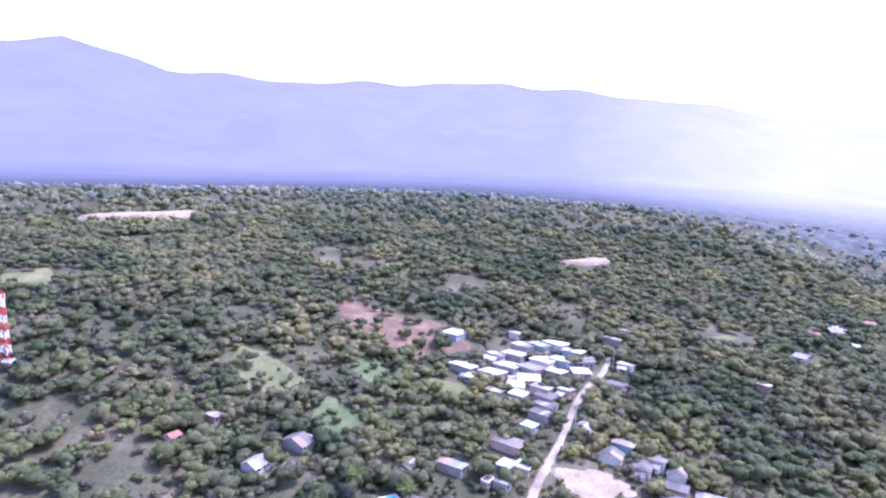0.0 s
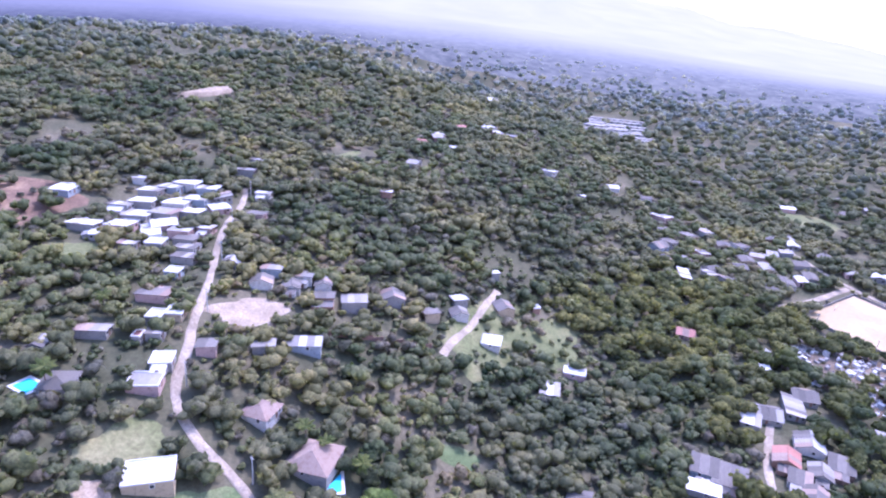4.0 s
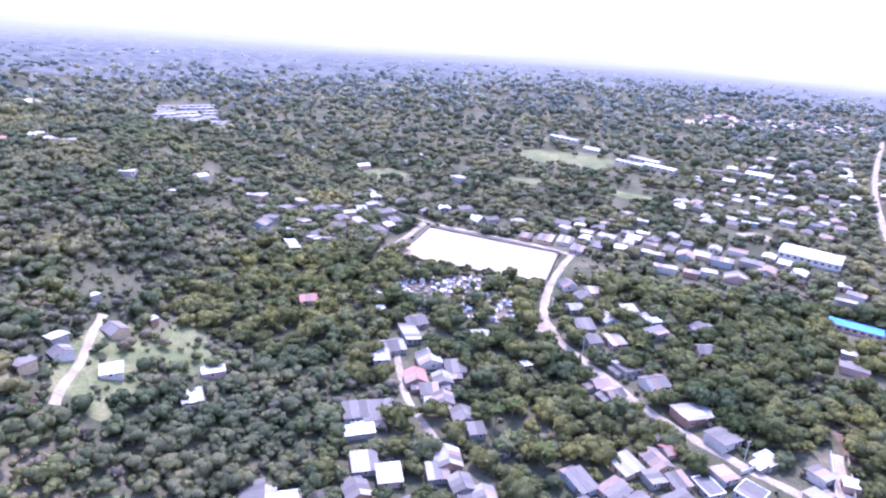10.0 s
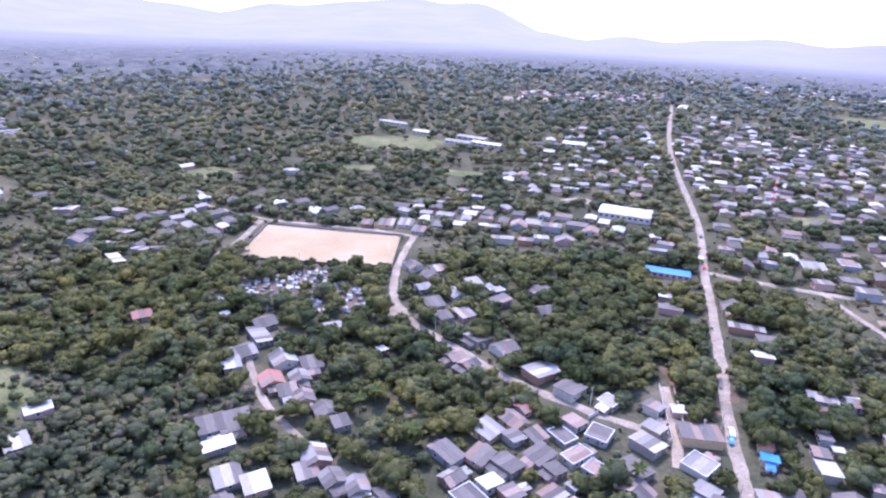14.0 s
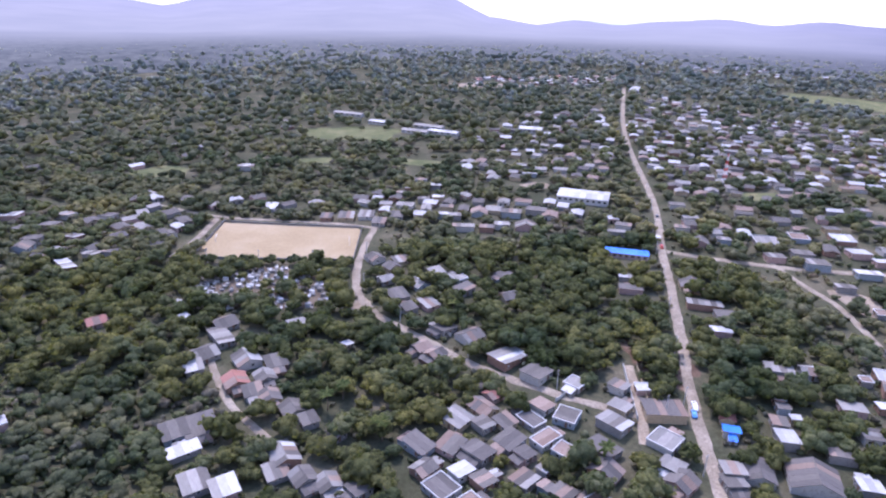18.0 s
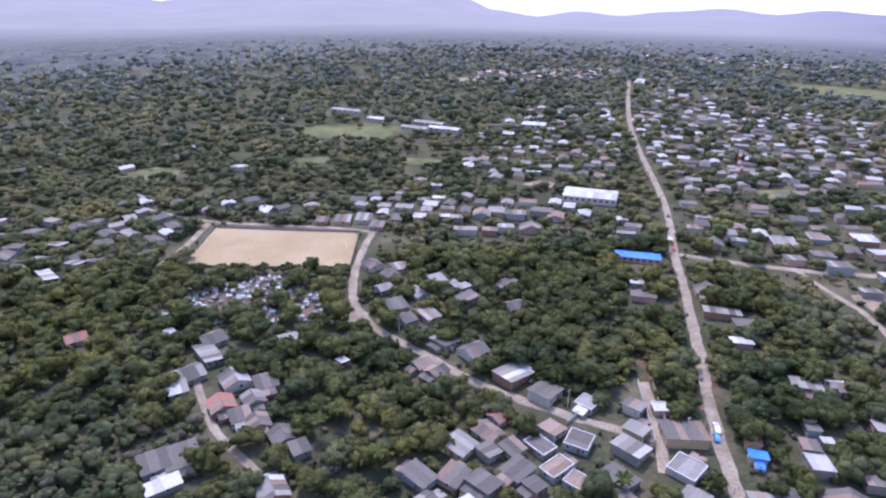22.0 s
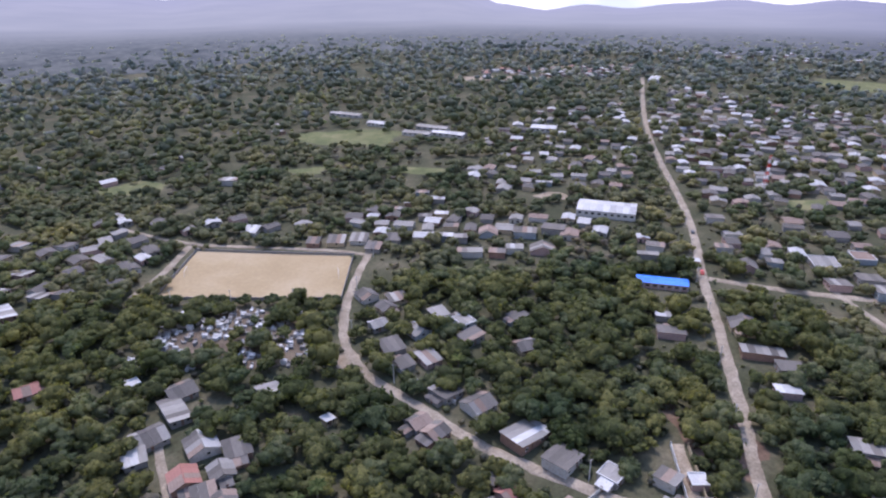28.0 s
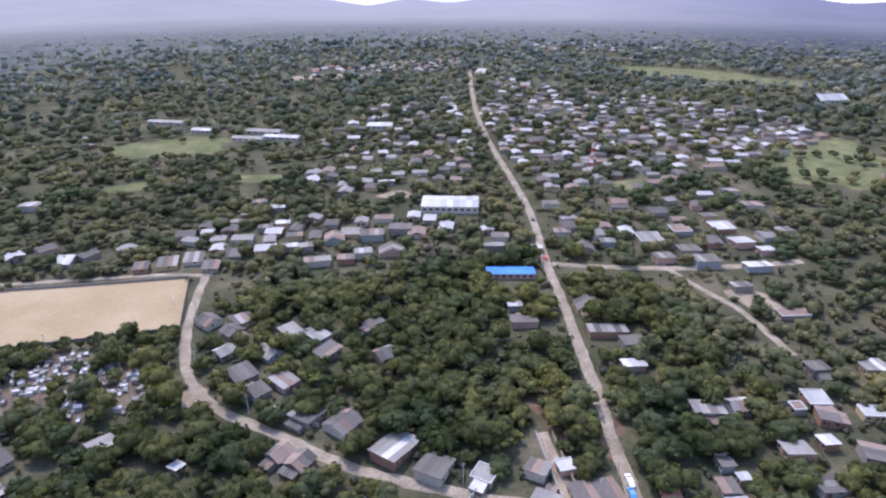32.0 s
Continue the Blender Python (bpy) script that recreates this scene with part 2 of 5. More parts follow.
s_ = np.sinh(np.linspace(-4.2, 4.2, 240)) / np.sinh(4.2) * 4600
gx, gy = np.meshgrid(s_ - 20, s_ + 200, indexing="ij")
gverts = np.stack([gx.ravel(), gy.ravel(), ground(gx, gy).ravel()], 1)
tagged(new("ground", mesh("ground", gverts, grid_faces(240, 240), M_GROUND, True)), "rolling scrub-covered ground with patches of dry soil", "ground", kind="structure")


def smooth_line(points, step=4.0):
    """Points along a line, rounded at its corners and evenly spaced."""
    p = np.array(points, float)
    for _ in range(3):
        q = [p[0]]
        for a, b in zip(p[:-1], p[1:]):
            q += [a * 0.75 + b * 0.25, a * 0.25 + b * 0.75]
        p = np.array(q + [p[-1]])
    d = np.r_[0, np.cumsum(np.hypot(*np.diff(p, axis=0).T))]
    s = np.arange(0, d[-1], step)
    return np.stack([np.interp(s, d, p[:, 0]), np.interp(s, d, p[:, 1])], 1)


ROADS = []


def road(name, points, width, label, mat=M_ROAD, lift=0.14, ragged=0.19):
    rng = np.random.default_rng(len(points) + int(abs(points[0][0])))
    c = smooth_line(points)
    ROADS.append((c, width))
    t = np.gradient(c, axis=0)
    n = np.stack([-t[:, 1], t[:, 0]], 1) / np.hypot(*t.T)[:, None]
    cols = []
    for k, s in enumerate((-0.62, -0.5, -0.25, 0, 0.25, 0.5, 0.62)):
        e = c + n * (s * width + (rng.normal(0, ragged * width * 0.35, (len(c), 1)) if abs(s) > 0.4 else 0))
        z = ground(e[:, 0], e[:, 1]) + (lift if abs(s) < 0.6 else -0.05) + (0.05 if s == 0 else 0)
        cols.append(np.stack([e[:, 0], e[:, 1], z], 1))
    v = np.stack(cols, 1).reshape(-1, 3)
    tagged(new(name, mesh(name, v, grid_faces(len(c), 7), mat, True)), label, "road", kind="structure")


road("road_main", [(74.2, 100.6), (86.9, 142.1), (93.8, 169.4), (102.7, 197.6), (115.3, 230.6), (124.3, 257.2), (134.3, 284.3), (145.9, 321.8), (164.9, 369.9), (178.3, 412.1), (191.0, 461.8), (206.9, 523.2), (231.7, 611.6), (274.3, 729.5), (333.9, 883.2)], 3.8, "wide straight dirt main street, pale and dusty")
road("road_bend", [(-13.5, 376.6), (-22.8, 335.8), (-26.0, 304.6), (-25.1, 281.1), (-17.5, 261.0), (-6.5, 248.9), (4.7, 236.6), (13.8, 225.4), (22.9, 214.9), (32.0, 207.9), (43.5, 198.9), (60.8, 186.7), (86.9, 173.6)], 3.5, "pale dusty dirt street bending past the football pitch")
road("road_behind_pitch", [(-13.5, 366.6), (-35.0, 376.2), (-70.1, 384.4), (-115.3, 393.0), (-159.2, 420.6)], 2.6, "dirt road running behind the football pitch")
road("road_beside_pitch", [(-125.2, 332.8), (-117.6, 356.9), (-113.2, 392.8)], 3.5, "narrow dirt track beside the pitch wall")
road("road_huts", [(-84.9, 233.9), (-79.7, 221.0), (-73.4, 205.2), (-67.8, 194.6), (-59.6, 184.7), (-49.0, 172.5)], 2.5, "short dirt lane between grey-roofed huts")
road("road_hill", [(-305.8, 126.4), (-283.4, 113.5), (-269.3, 100.1), (-249.6, 88.3), (-229.7, 78.1), (-213.5, 68.9), (-196.5, 58.0), (-185.1, 52.4), (-176.2, 45.5), (-166.9, 42.0), (-153.3, 42.8), (-142.8, 46.9), (-130.0, 49.1), (-113.3, 46.0)], 2.3, "dusty dirt road climbing through the hill village")
road("road_hill_path", [(-163.8, 134.2), (-169.1, 143.3), (-173.5, 157.1), (-182.8, 172.6), (-191.0, 190.1)], 2.6, "worn footpath between hillside huts")
road("road_lane", [(83.7, 209.8), (80.7, 194.0), (76.8, 177.2), (70.6, 160.2)], 3.2, "narrow yellowish lane between walled houses", M_YARD)
road("road_east", [(199.4, 306.5), (199.6, 290.7), (200.1, 272.3), (204.0, 254.0), (201.1, 235.8), (196.1, 212.1)], 3.0, "overgrown dirt track between bushes")
road("road_east_street", [(148.9, 321.7), (174.6, 307.4), (198.2, 296.0), (236.3, 284.1), (272.1, 278.6)], 4.0, "side street between pink and white houses")

PATCHES = []


def patch(name, cx, cy, rx, ry, rot, mat, label, clear=1.0, lift=0.07):
    """An irregular area of another ground cover, lying on the ground. clear: how bare of trees it is."""
    rng = np.random.default_rng(int(abs(cx * 7 + cy)))
    a = np.linspace(0, 2 * math.pi, 28, endpoint=False)
    wob = 1 + 0.13 * np.sin(3 * a + rng.uniform(0, 6)) + 0.08 * np.sin(5 * a + rng.uniform(0, 6)) + rng.normal(0, 0.04, 28)
    c, s = math.cos(radians(rot)), math.sin(radians(rot))
    v, f = [(cx, cy, float(ground(cx, cy)) + lift)], []
    rings = 6
    for k in range(1, rings + 1):
        px, py = rx * np.cos(a) * wob * k / rings, ry * np.sin(a) * wob * k / rings
        x, y = cx + c * px - s * py, cy + s * px + c * py
        z = ground(x, y) + (lift if k < rings else -0.05)
        v += list(zip(x, y, z))
    for i in range(28):
        f.append((0, 1 + i, 1 + (i + 1) % 28))
        for k in range(rings - 1):
            b0, b1 = 1 + k * 28, 1 + (k + 1) * 28
            f.append((b0 + i, b1 + i, b1 + (i + 1) % 28, b0 + (i + 1) % 28))
    PATCHES.append((cx, cy, rx, ry, rot, clear))
    return tagged(new(name, mesh(name, v, f, mat, True)), label, "ground", kind="structure")


patch("ground_burnt_slope", -324, 26, 39.7, 22.5, 51, M_BURNT, "reddish brown slope cleared of trees", 0.8)
patch("ground_yard", -198, 78, 12.7, 8.5, 69, M_YARD, "swept bare earth yard", 1)
patch("ground_lawn", -135, 32, 14.3, 8.3, 99, M_LAWN, "mown green lawn below a white-roofed house", 1)
patch("ground_plot", -159, 27, 10.4, 7.0, 96, M_GRASS, "fenced vegetable plot with rough grass", 1)
patch("ground_dirt_yard", -147, 17, 6.0, 3.6, 12, M_YARD, "bare brown dirt yard", 1)
patch("ground_crest", -467, 176, 25.5, 4.9, 113, M_YARD, "bare sandy crest of a wooded hill", 0.9, 3.0)
patch("ground_sand_pit", -565, -170, 49.6, 11.2, 124, M_YARD, "pale sand pit on a hilltop", 1, 7.0)
patch("ground_west_meadow", -362, -161, 16.0, 12.8, 10, M_GRASS, "yellow dry meadow", 0.9)
patch("ground_hill_huts", -168, 162, 31.8, 14.9, 116, M_GRASS, "trampled dry grass round hillside huts", 0.6)
patch("ground_glade", -128, 110, 8.0, 4.6, 52, M_LAWN, "small grassy glade among mango trees", 1)
patch("ground_meadow", -178, 496, 24.4, 16.9, 16, M_GRASS, "sunlit green meadow between trees", 0.95)
patch("ground_meadow_long", -34, 619, 52.3, 31.4, -13, M_GRASS, "long yellow-green meadow between trees", 0.9)
patch("ground_meadow_low", -58, 523, 19.3, 8.7, 0, M_GRASS, "small rough meadow", 0.9)
patch("ground_east_pasture", 598, 735, 122.8, 39.7, -53, M_GRASS, "yellow pasture strip on the edge of town", 1)
patch("ground_east_glade", 263, 412, 28.2, 10.1, 0, M_GRASS, "grassy gap between the houses", 0.9)
patch("ground_hall_yard", 104, 446, 12.6, 7.7, -20, M_YARD, "sandy yard in front of the large shed", 1)
patch("ground_thicket", 97, 211, 11.6, 19.4, 20, M_BURNT, "dry ground under leafless trees", 0.0)
patch("ground_east_dirt", 216, 254, 9.4, 16.9, 3, M_YARD, "bare dirt beside a track", 0.8)
patch("ground_east_slope", 429, 404, 76.6, 49.2, 39, M_GRASS, "green and yellow slope with bushes", 0.7)
patch("ground_graveyard", -68, 290, 34.6, 26.0, -8, M_BARE, "bare brown earth of a crowded graveyard", 0.55)
patch("ground_west_scrub", -273, -34, 24.4, 12.2, 34, M_GRASS, "yellow-green rough grass on the hillside", 0.75)
patch("ground_west_clearing", -279, 9, 13.8, 8.3, 23, M_LAWN, "fresh green clearing on the hillside", 0.85)
patch("ground_west_grass", -266, 41, 11.6, 7.7, 52, M_GRASS, "dry tan grass below the white-roofed cluster", 1)
patch("ground_west_bushland", -240, -4, 15.7, 8.5, 23, M_LAWN, "green bushy clearing between gardens", 0.7)
patch("ground_ridge_strip", -334, 196, 22.2, 4.6, 108, M_GRASS, "narrow yellow-green strip on a ridge", 0.9)
patch("ground_hill_slope", -158, 190, 22.7, 12.4, 110, M_GRASS, "dry grassy slope below hillside huts", 0.55)
patch("ground_town_meadow", 22, 515, 23.6, 8.8, -14, M_GRASS, "small yellow meadow beside the houses", 0.9)
patch("ground_verge", -23, 267, 4.8, 11.6, 2, M_YARD, "widened dusty verge at the bend of the street", 1)
patch("ground_far_clearing", 147, 903, 66.4, 15.9, -6, M_YARD, "bare clearing beside a distant neighbourhood", 1)

PATCHES += [(-478, -140, 34, 13, 145, 0.92), (-459, 172, 24, 8, 130, 0.9)]      # open ground in front of the sand pit and the crest

# the sandy football pitch with its low wall
PITCH = [(-113.8, 331.5), (-107.2, 384.2), (-23.7, 367.2), (-28.1, 319.7)]


def quad_sheet(name, corners, mat, lift, n=24):
    u, v = np.meshgrid(np.linspace(0, 1, n), np.linspace(0, 1, n), indexing="ij")
    a, b, c, d = (np.array(p, float) for p in corners)
    p = (1 - u)[..., None] * ((1 - v)[..., None] * a + v[..., None] * b) + u[..., None] * ((1 - v)[..., None] * d + v[..., None] * c)
    z = ground(p[..., 0], p[..., 1]) + lift
    return mesh(name, np.stack([p[..., 0].ravel(), p[..., 1].ravel(), z.ravel()], 1), grid_faces(n, n), mat, True)


tagged(new("football_pitch", quad_sheet("football_pitch", PITCH, M_PITCH, 0.16)), "bare sandy football pitch, pale orange earth", "football pitch", kind="structure")


def box_mesh(name, sx, sy, sz, mat, z0=0.0, top=1.0):
    """A block on the ground plane, its top scaled, with chamfered upper edges."""
    bm = bmesh.new()
    bmesh.ops.create_cube(bm, size=1)
    for v in bm.verts:
        k = top if v.co.z > 0 else 1
        v.co = Vector((v.co.x * sx * k, v.co.y * sy * k, (v.co.z + 0.5) * sz + z0))
    me = bpy.data.meshes.new(name)
    bm.to_mesh(me)
    bm.free()
    me.materials.append(mat)
    return me


def wall_run(name, a, b, height, thick, mat, label, parent=None):
    """A low wall between two places, in bays that follow the ground, with piers."""
    length = math.dist(a, b)
    n = max(1, round(length / 4))
    ang = math.atan2(b[1] - a[1], b[0] - a[0])
    top = new(name)
    top.location = (a[0], a[1], float(ground(*a)))
    tagged(top, label, "wall", kind="structure")
    bay = box_mesh("bay", length / n, thick, height + 0.6, mat, -0.6)
    pier = box_mesh("pier", thick * 1.7, thick * 1.7, height + 0.85, mat, -0.6)
    for i in range(n):
        x, y = (a[k] + (b[k] - a[k]) * (i + 0.5) / n for k in (0, 1))
        part("bay", bay, top, pose(x - a[0], y - a[1], float(ground(x, y) - ground(*a)), rz=math.degrees(ang)))
    for i in range(n + 1):
        x, y = (a[k] + (b[k] - a[k]) * i / n for k in (0, 1))
        part("pier", pier, top, pose(x - a[0], y - a[1], float(ground(x, y) - ground(*a)), rz=math.degrees(ang)))
    return top


for i, k in enumerate(((0, 1), (1, 2), (2, 3), (3, 0))):
    a, b = (np.array(PITCH[j], float) for j in k)
    mid = np.mean(PITCH, axis=0)
    a, b = (p + (p - mid) * 0.012 for p in (a, b))
    wall_run(f"wall_pitch_{i + 1}", tuple(a), tuple(b), 1.4, 0.25, WALLS[1], "low dark grey concrete wall round the football pitch")


# ---- houses ----
HOUSES = []
UNIT = {}


def slab(key, mat):
    """A shared thin board of unit size, chamfered, scaled by each piece that uses it."""
    if key not in UNIT:
        bm = bmesh.new()
        bmesh.ops.create_cube(bm, size=1)
        bmesh.ops.bevel(bm, geom=bm.edges[:], offset=0.02, segments=1, affect="EDGES")
        me = bpy.data.meshes.new(key)
        bm.to_mesh(me)
        bm.free()
        me.materials.append(mat)
        UNIT[key] = me
    return UNIT[key]


def scaled(m, sx, sy, sz):
    return m @ Matrix.Diagonal((sx, sy, sz, 1))


def window(parent, m, framed):
    """A window: a painted frame with a dark pane, or for far houses the pane alone."""
    if framed:
        f = part("window", slab("window_frame", M_TOMB), parent, scaled(m, 1.25, 0.09, 1.15))
        part("pane", slab("window", M_OPEN), f, scaled(Matrix.Identity(4), 0.8, 1.25, 0.78))
    else:
        part("window", slab("window", M_OPEN), parent, scaled(m, 1.0, 0.08, 0.9))


WORDS = {"white": "white-roofed", "pale": "pale sheet-roofed", "grey": "grey fibre-cement-roofed", "dark": "dark weathered-roofed", "red": "red-roofed", "rust": "rusty-roofed", "blue": "blue-roofed"}
SHAPE = {"gable": "gabled", "shed": "lean-to", "hip": "hipped", "flat": "flat-topped"}
WALLWORD = ["lime-washed", "bare cement", "ochre", "rose-painted", "raw brick", "blue-washed"]


MEND = {"white": ["pale", "white"], "pale": ["grey", "white", "rust"], "grey": ["dark", "pale", "rust"], "dark": ["grey", "rust"], "red": ["rust"], "rust": ["grey", "dark"], "blue": ["blue"]}


def patched(rng, colour):
    """Now and then a sheet of another age in the same roof."""
    return rng.choice(MEND[colour]) if rng.random() < 0.34 else colour


def annex(top, rng, w, d, h, colour, wm):
    """A lean-to against the end wall: its own walls, sheets and a door."""
    aw, ad, ah = w * rng.uniform(0.5, 0.95), rng.uniform(2.2, 3.8), h - 0.55
    side, off = rng.choice([-1, 1]), rng.uniform(-0.5, 0.5) * (w - w * 0.9)
    cy = side * (d / 2 + ad / 2)
    part("annex_wall", slab("annex_wall_" + wm.name, wm), top, scaled(pose(off, cy + 0.02 * side, ah / 2 - 0.1), aw, ad, ah))
    q = rng.choice(MEND[colour] + [colour])
    n = max(2, round(aw / 2.2))
    for i in range(n):
        m = pose(off - aw / 2 + aw * (i + 0.5) / n, cy + side * 0.25, ah + 0.2 + rng.uniform(0, 0.05), -side * 9, 0, 0)
        k = patched(rng, q)
        part("annex_roof_panel", slab("panel_" + k, ROOF[k]), top, scaled(m, aw / n - 0.03, ad + 0.6, 0.08))
    part("door", slab("door", M_DOOR), top, scaled(pose(off, cy + side * (ad / 2 + 0.02), 1.05), 0.9, 0.1, 2.0))


def house(x, y, w, d, rot, style, colour, height=None, name="house", label=""):
    rng = random.Random(int(x * 31 + y * 17))
    h = height or rng.uniform(2.1, 2.6)
    HOUSES.append((x, y, max(w, d)))
    z = float(np.mean([ground(x + dx, y + dy) for dx in (-w / 2, 0, w / 2) for dy in (-d / 2, 0, d / 2)])) + 0.25
    top = new(name)
    top.matrix_basis = pose(x, y, z - 0.1, rz=rot + rng.uniform(-5, 5))
    wi = rng.choice([0, 0, 1, 1, 1, 2, 3, 4, 5])
    tagged(top, label or f"{WORDS[colour]} {SHAPE[style]} small house with {WALLWORD[wi]} walls", "house", "village houses")
    wm, rm, rise = WALLS[wi], ROOF[colour], 0.0
    hw, hd = w / 2, d / 2
    rise = {"gable": 0.22 * w, "shed": 0.13 * d, "hip": 0.26 * min(w, d), "flat": 0.0}[style]
    # walls: one shell per house, its upper edge following the roof
    if style == "gable":
        prof = [(-hw, -2.2), (hw, -2.2), (hw, h), (0, h + rise), (-hw, h)]
        v = [(px, -hd, pz) for px, pz in prof] + [(px, hd, pz) for px, pz in prof]
        f = [(0, 1, 2, 3, 4), (9, 8, 7, 6, 5)] + [(i, i + 5, (i + 1) % 5 + 5, (i + 1) % 5) for i in range(5)]
    else:
        back = rise if style == "shed" else 0
        v = [(-hw, -hd, -2.2), (hw, -hd, -2.2), (hw, hd, -2.2), (-hw, hd, -2.2), (-hw, -hd, h), (hw, -hd, h), (hw, hd, h + back), (-hw, hd, h + back)]
        f = [(3, 2, 1, 0), (4, 5, 6, 7), (0, 1, 5, 4), (1, 2, 6, 5), (2, 3, 7, 6), (3, 0, 4, 7)]
    part("wall", mesh("wall", v, f, wm), top)
    o = 0.45
    # roof panels, each a sheet of its own
    if style == "gable":
        n = max(2, round((d + 2 * o) / 2.6))
        ln, ang = math.hypot(hw + o, rise * (hw + o) / hw), math.degrees(math.atan2(rise, hw))
        for side in (-1, 1):
            for i in range(n):
                py = -hd - o + (d + 2 * o) * (i + 0.5) / n
                m = pose(side * (hw + o) / 2, py, h + rise - rise * (hw + o) / hw / 2 + 0.08 + rng.uniform(0, 0.05), 0, side * ang, 0)
                q = patched(rng, colour)
                part("roof_panel", slab("panel_" + q, ROOF[q]), top, scaled(m, ln, (d + 2 * o) / n - 0.03, 0.09))
        part("ridge_cap", slab("panel_" + colour, rm), top, scaled(pose(0, 0, h + rise + 0.14), 0.4, d + 2 * o, 0.08))
    elif style == "shed":
        n = max(2, round((w + 2 * o) / 2.6))
        ln, ang = math.hypot(d + 2 * o, rise * (d + 2 * o) / d), math.degrees(math.atan2(rise, d))
        for i in range(n):
            px = -hw - o + (w + 2 * o) * (i + 0.5) / n
            m = pose(px, 0, h + rise / 2 + 0.08 + rng.uniform(0, 0.05), ang, 0, 0)
            q = patched(rng, colour)
            part("roof_panel", slab("panel_" + q, ROOF[q]), top, scaled(m, (w + 2 * o) / n - 0.03, ln, 0.09))
    elif style == "hip":
        e, k = o, min(hw, hd) * 0.75
        a, b = max(hw - k, 0.3), max(hd - k, 0.3)
        if w > d:
            b = 0.15
        else:
            a = 0.15
        lo = [(-hw - e, -hd - e, h), (hw + e, -hd - e, h), (hw + e, hd + e, h), (-hw - e, hd + e, h)]
        hi = [(-a, -b, h + rise), (a, -b, h + rise), (a, b, h + rise), (-a, b, h + rise)]
        for i in range(4):
            j = (i + 1) % 4
            q = [lo[i], lo[j], hi[j], hi[i]]
            v = [(p[0], p[1], p[2] + 0.12) for p in q] + [(p[0], p[1], p[2]) for p in q]
            part("roof_slope", mesh("roof_slope", v, [(0, 1, 2, 3), (7, 6, 5, 4)] + [(s, s + 4, (s + 1) % 4 + 4, (s + 1) % 4) for s in range(4)], rm), top)
        part("ridge_cap", slab("panel_" + colour, rm), top, scaled(pose(0, 0, h + rise + 0.12), 2 * a + 0.5, 2 * b + 0.5, 0.1))
    else:
        n = max(1, round(w / 3))
        for i in range(n):
            part("roof_panel", slab("panel_" + colour, rm), top, scaled(pose(-hw + w * (i + 0.5) / n, 0, h + 0.06), w / n - 0.02, d + 0.1, 0.12))
        for sx, sy, lx, ly in ((0, -hd, w, 0.18), (0, hd, w, 0.18), (-hw, 0, 0.18, d), (hw, 0, 0.18, d)):
            part("parapet", slab("parapet", M_TOMB if colour == "white" else M_CONC), top, scaled(pose(sx, sy, h + 0.22), lx + 0.1, ly + 0.1, 0.42))
    if style != "hip" and 5 < w < 11 and math.hypot(x + 12, y - 15) < 330 and rng.random() < 0.6:
        annex(top, rng, w, d, h, colour, wm)
    # door and windows on the two long sides
    for side in (-1, 1):
        part("door", slab("door", M_DOOR), top, scaled(pose(side * (hw + 0.02), rng.uniform(-0.2, 0.2) * d, 1.15), 0.1, 0.95, 2.1))
        for yy in (-0.32, 0.32):
            window(top, pose(side * (hw + 0.01), yy * d, 1.6, rz=90), math.hypot(x + 12, y - 15) < 215)
    window(top, pose(rng.uniform(-0.2, 0.2) * w, -hd - 0.01, 1.6), math.hypot(x + 12, y - 15) < 215)
    return top


house(-81.6, 253.1, 9.3, 9.3, -235, 'gable', 'grey')
house(-80.4, 241.6, 14.0, 7.0, -235, 'shed', 'pale')
house(-84.9, 228.4, 9.7, 9.7, -235, 'gable', 'grey')
house(-86.3, 218.6, 6.6, 6.6, -337, 'shed', 'white')
house(-67.1, 222.9, 9.3, 9.3, -336, 'gable', 'pale')
house(-55.4, 219.9, 7.8, 7.8, -336, 'shed', 'grey')
house(-68.6, 207.8, 8.3, 8.3, -336, 'gable', 'red')
house(-61.3, 201.2, 6.6, 6.6, -336, 'shed', 'grey')
house(-58.4, 210.6, 7.1, 7.1, -336, 'gable', 'grey')
house(-54.8, 197.3, 7.1, 7.1, -336, 'gable', 'dark')
house(-45.9, 190.1, 7.7, 7.7, -336, 'gable', 'grey')
house(-39.9, 183.3, 5.5, 5.5, -336, 'shed', 'grey')
house(-83.3, 180.1, 8.1, 8.1, -337, 'shed', 'grey')
house(-75.7, 182.4, 10.0, 10.0, -336, 'shed', 'dark')
house(-78.1, 170.7, 9.7, 4.4, -334, 'shed', 'white')
house(-71.1, 155.9, 8.0, 8.0, -336, 'shed', 'pale')
house(-62.0, 153.0, 7.3, 7.3, -335, 'shed', 'white')
house(-46.1, 165.5, 8.4, 8.4, -335, 'gable', 'pale')
house(-47.8, 159.0, 6.6, 6.6, -335, 'shed', 'grey')
house(-39.3, 155.9, 6.8, 6.8, -335, 'gable', 'grey')
house(-31.6, 152.9, 6.7, 6.7, -335, 'gable', 'pale')
house(-22.5, 149.8, 6.0, 6.0, -233, 'shed', 'dark')
house(-49.0, 249.1, 8.4, 8.4, -234, 'shed', 'pale')
house(-28.1, 232.5, 3.4, 3.4, -233, 'shed', 'white')
house(-100.3, 259.6, 4.7, 4.7, -235, 'flat', 'white')
house(-136.9, 259.5, 7.6, 7.6, -236, 'gable', 'red')
house(-30.1, 175.8, 4.7, 4.7, -233, 'shed', 'grey')
house(35.4, 217.3, 9.5, 11.5, -232, 'shed', 'white')
house(45.1, 205.6, 8.6, 10.3, -231, 'shed', 'grey')
house(58.2, 197.7, 6.7, 6.7, -231, 'flat', 'pale')
